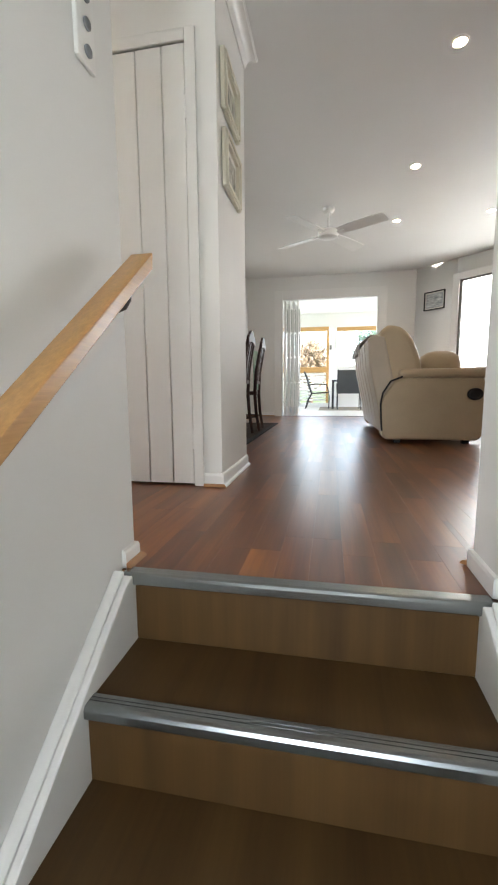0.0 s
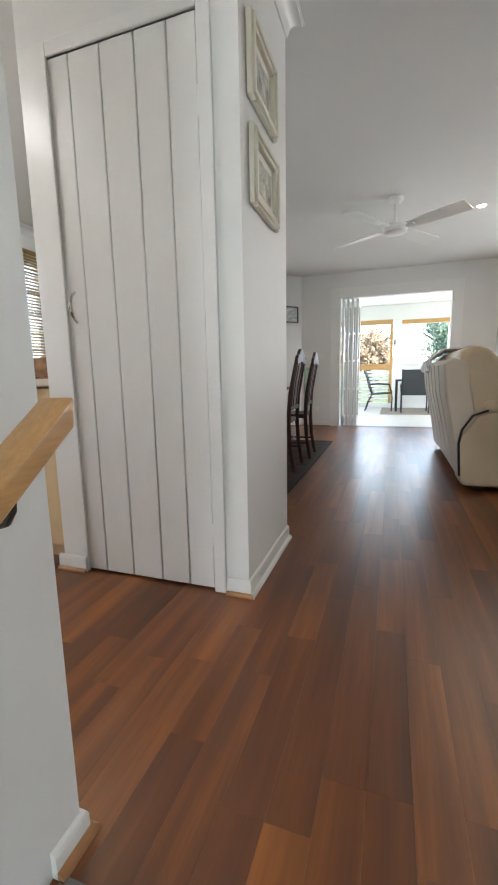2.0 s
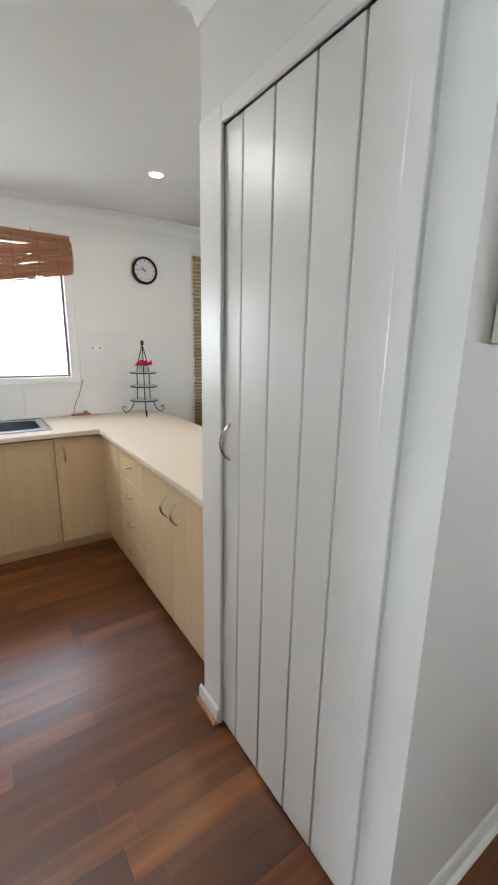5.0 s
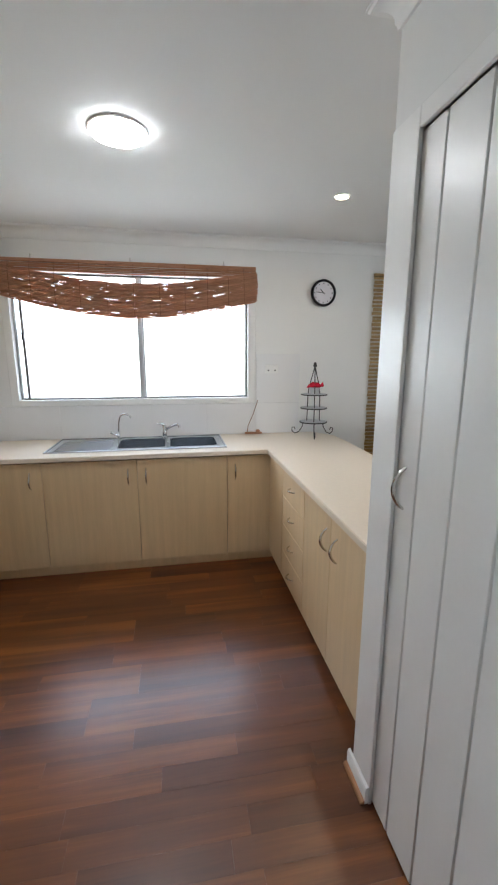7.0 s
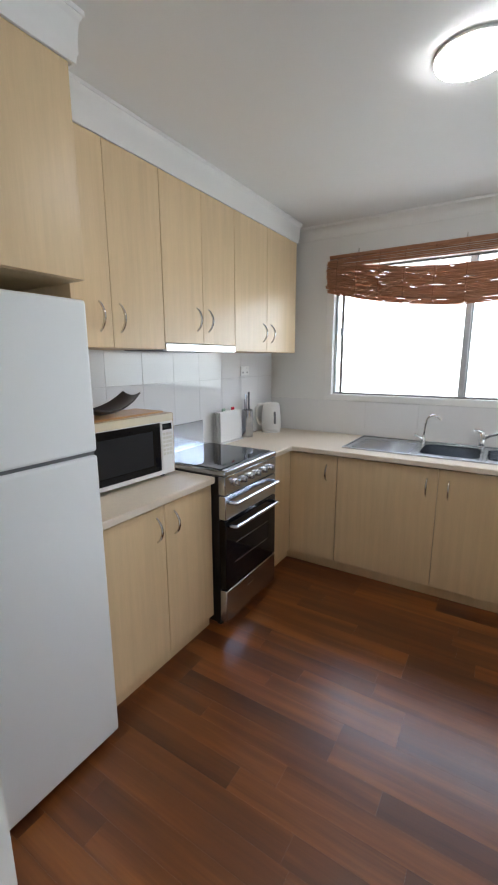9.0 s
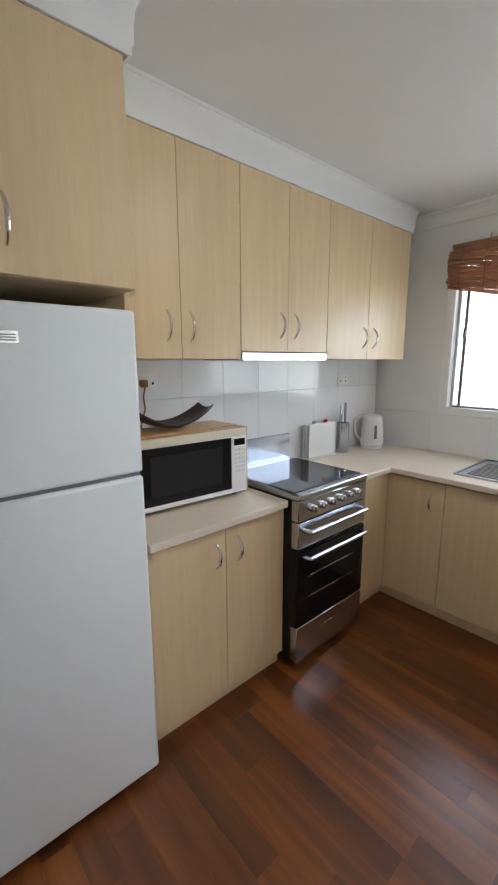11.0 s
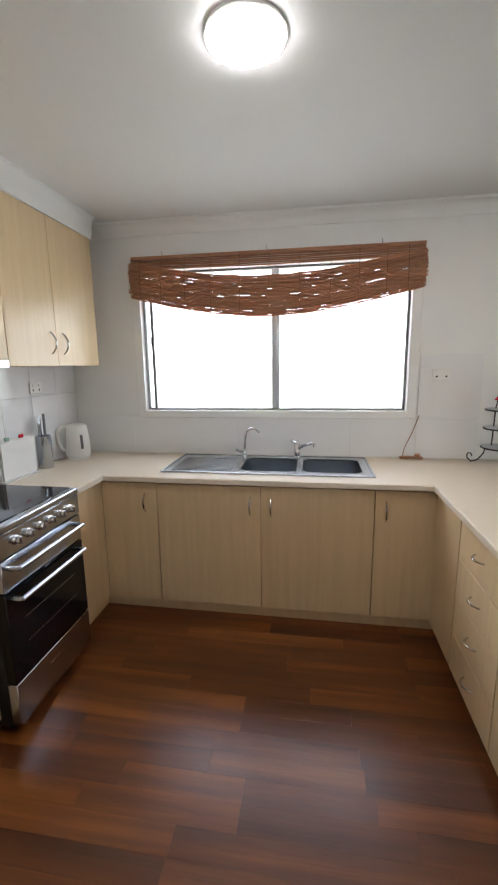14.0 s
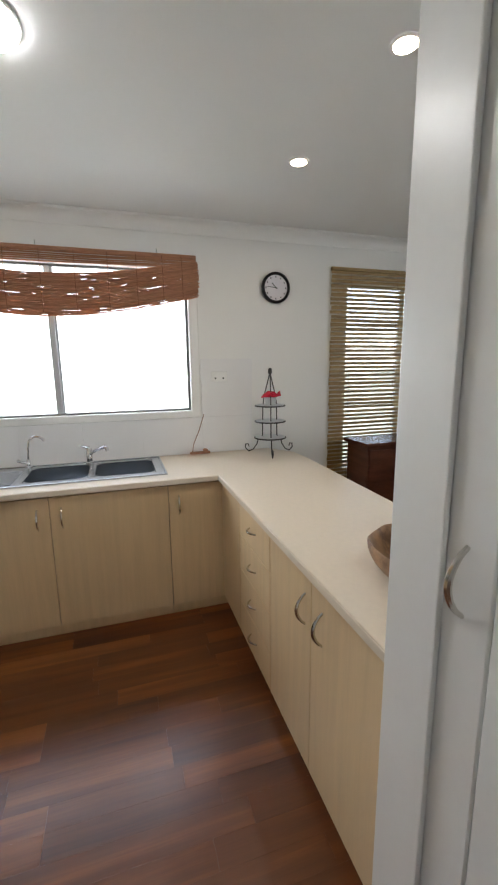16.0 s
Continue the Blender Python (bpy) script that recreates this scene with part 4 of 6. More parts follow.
# fridge
fg = thing("fridge", (-0.6, 0, 0), "tall white two-door fridge with the freezer on top", "fridge")
FX0, FX1, FY = -0.962, -0.245, 0.30
box_part("cabinet", fg, M_FRIDGE, (FX0 + 0.004, FX1 - 0.004, YB + 0.06, FY - 0.065, 0.03, 1.695), 0.006, 2)
box_part("fridge_door", fg, M_FRIDGE, (FX0, FX1, FY - 0.055, FY, 0.036, 1.183), 0.012, 3)
box_part("freezer_door", fg, M_FRIDGE, (FX0, FX1, FY - 0.055, FY, 1.195, 1.702), 0.012, 3)
box_part("seal", fg, M_GREY, (FX0 + 0.012, FX1 - 0.012, FY - 0.064, FY - 0.054, 0.06, 1.69))
box_part("gap_trim", fg, M_GREY, (FX0 + 0.008, FX1 - 0.008, FY - 0.05, FY - 0.012, 1.1835, 1.1945))
bdg = box_part("badge", fg, M_NICKEL, (-0.635, -0.555, FY, FY + 0.003, 1.595, 1.628), 0.001, 1, "small grey maker's plate")
for k in range(3):
    box_part("bar", bdg, M_GREY, (-0.628, -0.562, FY + 0.003, FY + 0.0036, 1.602 + k * 0.007, 1.605 + k * 0.007))
for x in (FX0 + 0.05, FX1 - 0.05):
    for y in (YB + 0.12, FY - 0.09):
        bm = B()
        lathe(bm, [(0.02, 0), (0.02, 0.03)], x, y, 12)
        part("foot", bm, M_RUBBER, fg)

# stove
st = thing("stove", (-2.0, 0, 0), "freestanding stainless steel electric stove with black glass oven doors", "stove")
X0, X1, SY = -2.300, -1.733, 0.295
box_part("body", st, M_BLACK, (X0 + 0.004, X1 - 0.004, YB + 0.02, SY - 0.045, 0.03, 0.90), 0.003)
box_part("hob_frame", st, M_STEEL, (X0, X1, YB + 0.03, SY + 0.004, 0.905, 0.937), 0.008, 3)
box_part("hob_glass", st, M_BLKGLASS, (X0 + 0.014, X1 - 0.014, YB + 0.09, SY - 0.035, 0.937, 0.941), 0.001)
box_part("upstand", st, M_STEEL, (X0 + 0.004, X1 - 0.004, YB + 0.014, YB + 0.028, 0.905, 1.095), 0.003)
cp = box_part("control_panel", st, M_STEEL, (X0 + 0.002, X1 - 0.002, SY - 0.045, SY, 0.80, 0.904), 0.003)
for k in range(6):
    bm = B()
    kx = X1 - 0.10 - k * 0.076
    lathe(bm, [(0.021, 0), (0.021, 0.004), (0.017, 0.006), (0.0165, 0.022), (0.014, 0.026)], kx, 0.853, 16, "y", SY)
    kn = part("knob", bm, M_NICKEL, cp, "round silver control knob")
    box_part("pointer", kn, M_STEEL, (kx - 0.003, kx + 0.003, SY + 0.024, SY + 0.032, 0.838, 0.868), 0.001)
g1 = box_part("grill_door", st, M_STEEL, (X0 + 0.004, X1 - 0.004, SY - 0.045, SY, 0.66, 0.794), 0.003)
g2 = box_part("oven_door", st, M_BLKGLASS, (X0 + 0.004, X1 - 0.004, SY - 0.045, SY, 0.245, 0.653), 0.003)
g3 = box_part("storage_drawer", st, M_STEEL, (X0 + 0.004, X1 - 0.004, SY - 0.045, SY, 0.05, 0.238), 0.003)
for z, gp in ((0.752, g1), (0.618, g2)):
    bm = B()
    pts = [(X0 + 0.045, SY, z), (X0 + 0.05, SY + 0.03, z)] + [(X0 + 0.05 + (X1 - X0 - 0.1) * k / 8, SY + 0.042, z) for k in range(9)] + [(X1 - 0.05, SY + 0.03, z), (X1 - 0.045, SY, z)]
    tube(bm, pts, 0.011, 10)
    part("handle", bm, M_STEEL, gp, "long rounded steel door handle")
for z in (0.50, 0.385):
    box_part("shelf_edge", g2, M_STEEL, (X0 + 0.10, X1 - 0.10, SY - 0.001, SY + 0.0012, z, z + 0.003))
box_part("badge", g3, M_NICKEL, (-2.03, -1.96, SY, SY + 0.002, 0.165, 0.178), 0.0008)
box_part("maker_mark", cp, M_GREY, (X1 - 0.075, X1 - 0.035, SY, SY + 0.001, 0.883, 0.890))
for x in (X0 + 0.05, X1 - 0.05):
    for y in (YB + 0.1, SY - 0.08):
        bm = B()
        lathe(bm, [(0.02, 0), (0.02, 0.03)], x, y, 12)
        part("foot", bm, M_RUBBER, st)

# microwave
mw = thing("microwave", (-1.36, -0.1, BZ), "white microwave with a black glass door and cream top", "microwave")
MX0, MX1, MY0, MY1, MZ0, MZ1 = -1.664, -1.10, YB + 0.05, 0.005, BZ + 0.02, BZ + 0.337
box_part("case", mw, M_TANPL, (MX0 - 0.012, MX1 + 0.006, MY0, MY1 - 0.010, MZ0, MZ1), 0.008, 2)
box_part("front_frame", mw, M_WHITEPL, (MX0 + 0.004, MX1, MY1 - 0.0095, MY1, MZ0, MZ1 - 0.04), 0.004, 2)
box_part("top_band", mw, M_CREAMPL, (MX0 + 0.004, MX1, MY1 - 0.0095, MY1, MZ1 - 0.0395, MZ1 - 0.002), 0.004, 2)
dr = box_part("door_window", mw, M_BLKGLASS, (MX0 + 0.098, MX1 - 0.006, MY1, MY1 + 0.004, MZ0 + 0.024, MZ1 - 0.042), 0.0015)
box_part("door_mesh", dr, M_BLACK, (MX0 + 0.15, MX1 - 0.05, MY1 + 0.004, MY1 + 0.0046, MZ0 + 0.06, MZ1 - 0.08))
cpn = box_part("control_panel", mw, M_WHITEPL, (MX0 + 0.012, MX0 + 0.092, MY1, MY1 + 0.004, MZ0 + 0.024, MZ1 - 0.042), 0.0015)
box_part("display", cpn, M_BLKGLASS, (MX0 + 0.02, MX0 + 0.084, MY1 + 0.004, MY1 + 0.005, MZ1 - 0.082, MZ1 - 0.05))
for r in range(6):
    for c in range(3):
        box_part("button", cpn, M_MAT, (MX0 + 0.021 + c * 0.022, MX0 + 0.038 + c * 0.022, MY1 + 0.004, MY1 + 0.0048, MZ1 - 0.110 - r * 0.021, MZ1 - 0.097 - r * 0.021))
for x in (MX0 + 0.05, MX1 - 0.05):
    for y in (MY0 + 0.05, MY1 - 0.05):
        bm = B()
        lathe(bm, [(0.014, 0), (0.014, 0.0205)], x, y, 10, "z", BZ)
        part("foot", bm, M_RUBBER, mw)

mw.rotation_euler.z = radians(-3.5)

# curved dish on a timber board on the microwave
bm = B()
box(bm, MX0 + 0.03, MX1 - 0.02, MY0 + 0.03, MY1 - 0.03, MZ1, MZ1 + 0.010, 0.003, 2)
solid("serving_board", bm, M_RAIL, "flat pale timber board lying on the microwave", "board")
bm = B()
rows = []
for i in range(15):
    u = i / 14 * 2 - 1
    row = []
    for j in range(7):
        v = j / 6 * 2 - 1
        wd = 0.085 * (1 - 0.25 * u * u)
        row.append((-1.33 + u * 0.20, -0.14 + v * wd, MZ1 + 0.013 + 0.075 * u * u + 0.018 * v * v))
    rows.append(row)
top = [[bm.verts.new((x, y, z + 0.008)) for x, y, z in r] for r in rows]
bot = [[bm.verts.new((x, y, z)) for x, y, z in r] for r in rows]
for g, fl in ((top, False), (bot, True)):
    for a, b in zip(g, g[1:]):
        for k in range(6):
            q = (a[k], b[k], b[k + 1], a[k + 1])
            bm.faces.new(q[::-1] if fl else q)
for ta, ba in (([r[0] for r in top], [r[0] for r in bot]), ([r[6] for r in top], [r[6] for r in bot]), (top[0], bot[0]), (top[-1], bot[-1])):
    for k in range(len(ta) - 1):
        bm.faces.new((ta[k], ta[k + 1], ba[k + 1], ba[k]))
bmesh.ops.recalc_face_normals(bm, faces=bm.faces[:])
solid("curved_dish", bm, M_DISH, "dark curved boat-shaped dish on the microwave", "dish")

# chopping boards in a stand
cb = thing("chopping_boards", (-2.55, YB, BZ), "white chopping board set standing against the splashback", "chopping board")
for k, (mat, dx) in enumerate(((M_WHITEPL, 0.0), (M_WHITEPL, 0.004), (M_WHITEPL, -0.004), (M_WHITEPL, 0.002))):
    box_part("board", cb, mat, (-2.70 + dx, -2.415 + dx, -0.23 - k * 0.016, -0.222 - k * 0.016, BZ + 0.012, BZ + 0.235), 0.004, 2)
for x, mat in ((-2.47, M_GREEN), (-2.59, M_RED)):
    box_part("tab", cb, mat, (x - 0.05, x - 0.01, -0.255, -0.247, BZ + 0.235, BZ + 0.256), 0.003)
box_part("stand", cb, M_WHITEPL, (-2.71, -2.405, -0.296, -0.21, BZ, BZ + 0.012), 0.003)

# knife block
kb = thing("knife_block", (-2.85, -0.2, BZ), "slim steel knife holder with steel knives", "knife block")
bm = B()
lathe(bm, [(0.042, 0), (0.045, 0.004), (0.045, 0.215), (0.040, 0.217), (0.038, 0.19)], -2.805, -0.235, 20, "z", BZ)
part("holder", bm, M_STEEL, kb)
for k, (dx, dy, h) in enumerate(((-0.02, 0.0, 0.33), (0.0, 0.014, 0.36), (0.02, -0.004, 0.34), (0.004, -0.02, 0.30))):
    bm = B()
    box(bm, -2.805 + dx - 0.008, -2.805 + dx + 0.008, -0.235 + dy - 0.006, -0.235 + dy + 0.006, BZ + 0.15, BZ + h, 0.003, 2)
    part("knife", bm, M_GREY if k % 2 else M_STEEL, kb)

# kettle
kt = thing("kettle", (-3.08, -0.15, BZ), "white electric kettle with a grey water gauge", "kettle")
KX, KY = -3.10, -0.18
bm = B()
lathe(bm, [(0.075, 0), (0.078, 0.006), (0.078, 0.02), (0.07, 0.024)], KX, KY, 28, "z", BZ)
part("base", bm, M_WHITEPL, kt)
bm = B()
lathe(bm, [(0.078, 0.024), (0.084, 0.035), (0.081, 0.13), (0.072, 0.215), (0.066, 0.242), (0.048, 0.252), (0.015, 0.255)], KX, KY, 28, "z", BZ)
part("jug", bm, M_WHITEPL, kt)
bm = B()
hd = Vector((0.55, -0.83, 0)).normalized()
tube(bm, [Vector((KX, KY, BZ + z)) + hd * d for d, z in ((0.055, 0.238), (0.10, 0.235), (0.128, 0.20), (0.125, 0.13), (0.106, 0.08), (0.075, 0.06))], [0.013, 0.014, 0.012, 0.011, 0.011, 0.011], 10)
part("handle", bm, M_WHITEPL, kt)
bm = B()
tube(bm, [Vector((KX, KY, BZ + z)) + Vector((0.62, 0.78, 0)) * d for d, z in ((0.080, 0.08), (0.078, 0.13), (0.072, 0.18))], 0.011, 8)
part("gauge", bm, M_GREY, kt)

# power outlets
def outlet(name, y, z, x=None, wall_axis="x", px=0.0):
    ob = thing(name, (XW if wall_axis == "x" else px, y if wall_axis == "x" else YB, z), "white double power point on the wall", "power point")
    if wall_axis == "x":
        box_part("plate", ob, M_WHITEPL, (XW + 0.009, XW + 0.018, y - 0.058, y + 0.058, z - 0.036, z + 0.036), 0.003, 2)
        for d in (-0.03, 0.03):
            box_part("rocker", ob, M_WHITEPL, (XW + 0.018, XW + 0.022, y + d - 0.007, y + d + 0.007, z + 0.012, z + 0.026), 0.001)
            box_part("slot", ob, M_BLACK, (XW + 0.018, XW + 0.0185, y + d - 0.006, y + d + 0.006, z - 0.018, z - 0.006))
    else:
        box_part("plate", ob, M_WHITEPL, (px - 0.058, px + 0.058, YB + 0.011, YB + 0.02, z - 0.036, z + 0.036), 0.003, 2)
        for d in (-0.03, 0.03):
            box_part("rocker", ob, M_WHITEPL, (px + d - 0.007, px + d + 0.007, YB + 0.02, YB + 0.024, z + 0.012, z + 0.026), 0.001)
            box_part("slot", ob, M_BLACK, (px + d - 0.006, px + d + 0.006, YB + 0.02, YB + 0.0205, z - 0.018, z - 0.006))
    return ob


outlet("power_point", 2.335, 1.47)
outlet("power_point", 0, 1.46, wall_axis="y", px=-1.30)
outlet("power_point", 0, 1.42, wall_axis="y", px=-2.86)

pl = thing("power_lead", (-1.272, YB + 0.02, 1.44), "brown plug and lead hanging from the power point", "power lead")
box_part("plug", pl, M_CORD, (-1.288, -1.256, YB + 0.0245, YB + 0.056, 1.432, 1.466), 0.006, 2)
bm = B()
tube(bm, [(-1.272, YB + 0.05, 1.433), (-1.262, YB + 0.05, 1.39), (-1.27, YB + 0.045, 1.33), (-1.25, YB + 0.035, 1.25), (-1.255, YB + 0.03, 1.1), (-1.24, YB + 0.03, 0.905)], 0.0045, 6)
part("lead", bm, M_CORD, pl)

for nm, x, z, w, h in (("light_switch", 1.62, 1.14, 0.072, 0.115), ("power_point", -0.78, 0.30, 0.115, 0.072)):
    ob = thing(nm, (x, YF, z), "small white wall plate beside the folding door", "wall plate")
    box_part("plate", ob, M_WHITEPL, (x - w / 2, x + w / 2, YF - 0.011, YF - 0.001, z - h / 2, z + h / 2), 0.003, 2)
    box_part("rocker", ob, M_WHITEPL, (x - 0.01, x + 0.01, YF - 0.015, YF - 0.011, z - 0.012, z + 0.012), 0.002)

# sink
sk = thing("kitchen_sink", (-3.05, 1.2, BZ), "stainless steel sink with two bowls and a drainer", "sink")
SX0_, SX1_, SY0, SY1 = -3.285, -2.77, 0.565, 1.865
bm = B()
zt = BZ + 0.006
bowls = [(-3.20, -2.85, 1.055, 1.40), (-3.20, -2.85, 1.445, 1.80)]
xs = sorted({SX0_, SX1_, -3.20, -2.85})
ys = sorted({SY0, SY1, 1.055, 1.40, 1.445, 1.80, 1.02})
for a, b in zip(xs, xs[1:]):
    for c, d in zip(ys, ys[1:]):
        if any(p0 <= a and b <= p1 and q0 <= c and d <= q1 for p0, p1, q0, q1 in bowls):
            continue
        box(bm, a, b, c, d, BZ + 0.0005, zt)
bmesh.ops.remove_doubles(bm, verts=bm.verts[:], dist=0.0001)
part("deck", bm, M_STEEL, sk)
for a, b, c, d in ((SX0_, SX1_, SY0, SY0 + 0.012), (SX0_, SX1_, SY1 - 0.012, SY1), (SX0_, SX0_ + 0.012, SY0 + 0.012, SY1 - 0.012), (SX1_ - 0.012, SX1_, SY0 + 0.012, SY1 - 0.012)):
    box_part("raised_rim", sk, M_STEEL, (a, b, c, d, zt, zt + 0.005), 0.002, 2)
for k in range(12):
    box_part("drainer_rib", sk, M_STEEL, (-3.17 + k * 0.03, -3.158 + k * 0.03, 0.62, 1.0, zt, zt + 0.004), 0.0015)
for a, b, c, d in bowls:
    bm = B()
    t, dp = 0.003, 0.035
    zb = BZ - 0.17
    box(bm, a, b, c, d, zb, zb + 0.002)
    for q in ((a - t, a, c - t, d + t), (b, b + t, c - t, d + t), (a, b, c - t, c), (a, b, d, d + t)):
        box(bm, q[0], q[1], q[2], q[3], zb, zt)
    for cx, sx in ((a, 1), (b, -1)):
        for cy, sy in ((c, 1), (d, -1)):
            r = 0.055
            arc = [(cx + sx * (r - r * math.sin(q * math.pi / 12)), cy + sy * (r - r * math.cos(q * math.pi / 12))) for q in range(7)]
            prism(bm, [(cx, cy)] + arc, "z", zb + 0.002, zt - 0.0005)
    bw_ = part("bowl", bm, M_STEEL, sk)
    bm = B()
    lathe(bm, [(0.032, 0), (0.032, 0.003), (0.02, 0.004)], (a + b) / 2, (c + d) / 2, 16, "z", zb + 0.002)
    part("waste", bm, M_CHROME, bw_)

# taps
tp = thing("filter_tap", (-3.25, 1.02, zt), "slender chrome gooseneck filter tap", "tap")
bm = B()
lathe(bm, [(0.022, 0), (0.022, 0.006), (0.013, 0.012), (0.012, 0.05), (0.008, 0.056)], -3.25, 1.02, 16, "z", zt)
part("base", bm, M_CHROME, tp)
bm = B()
pts = [(-3.25, 1.02, zt + 0.05), (-3.25, 1.025, zt + 0.13)] + [(-3.25 + 0.02 * k / 8, 1.03 + 0.055 * (1 - math.cos(math.pi * k / 8 * 0.8)), zt + 0.15 + 0.055 * math.sin(math.pi * k / 8 * 0.85)) for k in range(9)]
tube(bm, pts, 0.0075, 8)
part("spout", bm, M_CHROME, tp)
bm = B()
tube(bm, [(-3.245, 1.015, zt + 0.03), (-3.22, 0.985, zt + 0.045), (-3.21, 0.965, zt + 0.06)], [0.007, 0.008, 0.011], 8)
part("lever", bm, M_CHROME, tp)
tp = thing("mixer_tap", (-3.25, 1.395, zt), "chrome single-lever kitchen mixer tap", "tap")
bm = B()
lathe(bm, [(0.026, 0), (0.026, 0.008), (0.021, 0.012), (0.021, 0.095), (0.016, 0.103)], -3.25, 1.395, 18, "z", zt)
part("body", bm, M_CHROME, tp)
bm = B()
tube(bm, [(-3.245, 1.40, zt + 0.06), (-3.20, 1.44, zt + 0.095), (-3.14, 1.50, zt + 0.125), (-3.125, 1.515, zt + 0.12), (-3.123, 1.517, zt + 0.10)], [0.012, 0.011, 0.0105, 0.012, 0.012], 10)
part("spout", bm, M_CHROME, tp)
bm = B()
tube(bm, [(-3.25, 1.395, zt + 0.103), (-3.23, 1.37, zt + 0.118), (-3.20, 1.345, zt + 0.13)], [0.014, 0.009, 0.007], 8)
part("lever", bm, M_CHROME, tp)

# wall clock
ck = thing("wall_clock", (XW, 2.785, 2.115), "round wall clock with a black rim and pale face", "clock")
bm = B()
lathe(bm, [(0.108, 0.0), (0.112, 0.012), (0.112, 0.028), (0.102, 0.036), (0.092, 0.030), (0.092, 0.018)], 2.783, 2.115, 40, "x", XW + 0.001)
part("rim", bm, M_BLACK, ck)
bm = B()
lathe(bm, [(0.093, 0.0), (0.093, 0.003)], 2.783, 2.115, 40, "x", XW + 0.018)
fc_ = part("face", bm, M_CLOCKFACE, ck)
for k in range(12):
    a = k * math.pi / 6
    bm = B()
    r = 0.078
    box(bm, XW + 0.0212, XW + 0.0222, 2.783 + r * math.sin(a) - 0.004, 2.783 + r * math.sin(a) + 0.004, 2.115 + r * math.cos(a) - 0.006, 2.115 + r * math.cos(a) + 0.006)
    part("hour_mark", bm, M_GREY, fc_)
for ang, ln, w in ((276, 0.066, 0.0022), (318, 0.044, 0.0032)):
    a = radians(ang)
    bm = B()
    tube(bm, [(XW + 0.024, 2.783 - 0.012 * math.sin(a), 2.115 - 0.012 * math.cos(a)), (XW + 0.024, 2.783 + ln * math.sin(a), 2.115 + ln * math.cos(a))], w, 6)
    part("hand", bm, M_BLACK, ck)

# three-tier stand
tx_, ty_ = -3.11, 2.66
ts = thing("tiered_stand", (tx_, ty_, BZ), "black wrought iron three-tier corner stand with scroll feet", "tiered stand")
for h, r in ((0.125, 0.115), (0.245, 0.110), (0.36, 0.108)):
    bm = B()
    pts = [(tx_ + r * math.cos(2 * math.pi * k / 28), ty_ + r * math.sin(2 * math.pi * k / 28), BZ + h) for k in range(28)]
    tube(bm, pts, 0.005, 6, closed=True)
    tr = part("tier_ring", bm, M_IRON, ts)
    bm = B()
    lathe(bm, [(r - 0.004, 0.0), (r - 0.004, 0.004)], tx_, ty_, 28, "z", BZ + h + 0.003)
    part("tray", bm, M_PALEFRAME, tr, "pale round tray")
for k in range(3):
    a = radians(-15 + 120 * k)
    c, s = math.cos(a), math.sin(a)
    bm = B()
    pth = [(0.0, 0.60), (0.022, 0.52), (0.048, 0.43), (0.058, 0.36), (0.060, 0.25), (0.062, 0.135), (0.095, 0.118), (0.108, 0.07), (0.14, 0.025), (0.18, 0.012), (0.208, 0.03), (0.206, 0.058), (0.184, 0.062), (0.176, 0.042)]
    tube(bm, [(tx_ + d * c, ty_ + d * s, BZ + z - 0.0045 if z < 0.02 else BZ + z) for d, z in pth], 0.0045, 6)
    part("leg", bm, M_IRON, ts)
bm = B()
lathe(bm, [(0.012, 0.0), (0.016, 0.012), (0.012, 0.024), (0.014, 0.03), (0.006, 0.04)], tx_, ty_, 12, "z", BZ + 0.59)
part("finial", bm, M_IRON, ts)
rb = thing("red_ornament", (tx_, ty_, BZ + 0.367), "small red bird-shaped ornament on a grey pot", "ornament")
bm = B()
lathe(bm, [(0.035, 0), (0.042, 0.05), (0.036, 0.052)], tx_ + 0.01, ty_, 16, "z", BZ + 0.368)
part("pot", bm, M_PALEFRAME, rb)
bm = B()
tube(bm, [(tx_ + 0.02, ty_ + d, BZ + 0.435 + z) for d, z in ((-0.075, -0.012), (-0.05, 0.0), (-0.02, 0.01), (0.02, 0.006), (0.045, 0.0), (0.062, 0.012), (0.07, -0.006))], [0.003, 0.014, 0.024, 0.022, 0.012, 0.02, 0.008], 10)
part("flower", bm, M_RED, rb)
bm = B()
tube(bm, [(tx_ + 0.04, ty_ + 0.0, BZ + 0.44), (tx_ + 0.055, ty_ - 0.03, BZ + 0.452), (tx_ + 0.06, ty_ - 0.05, BZ + 0.44)], [0.01, 0.018, 0.004], 8)
part("wing", bm, M_RED, rb)

# wooden bowl on the peninsula
bm = B()
pr = []
for k in range(9):
    a = k / 8 * math.pi / 2
    pr.append((0.07 + 0.135 * math.sin(a), 0.10 * (1 - math.cos(a))))
inn = [(r - 0.014, h + 0.012) for r, h in pr[::-1]]
lathe(bm, pr + [(0.20, 0.106)] + inn[1:], -1.235, 2.45, 32, "z", BZ + 0.001)
for v in bm.verts:
    v.co.y = 2.45 + (v.co.y - 2.45) * 0.72
    v.co.x += 0.01 * math.sin(v.co.y * 40)
solid("wooden_bowl", bm, M_BOWL, "rough carved wooden bowl on the peninsula bench", "bowl")

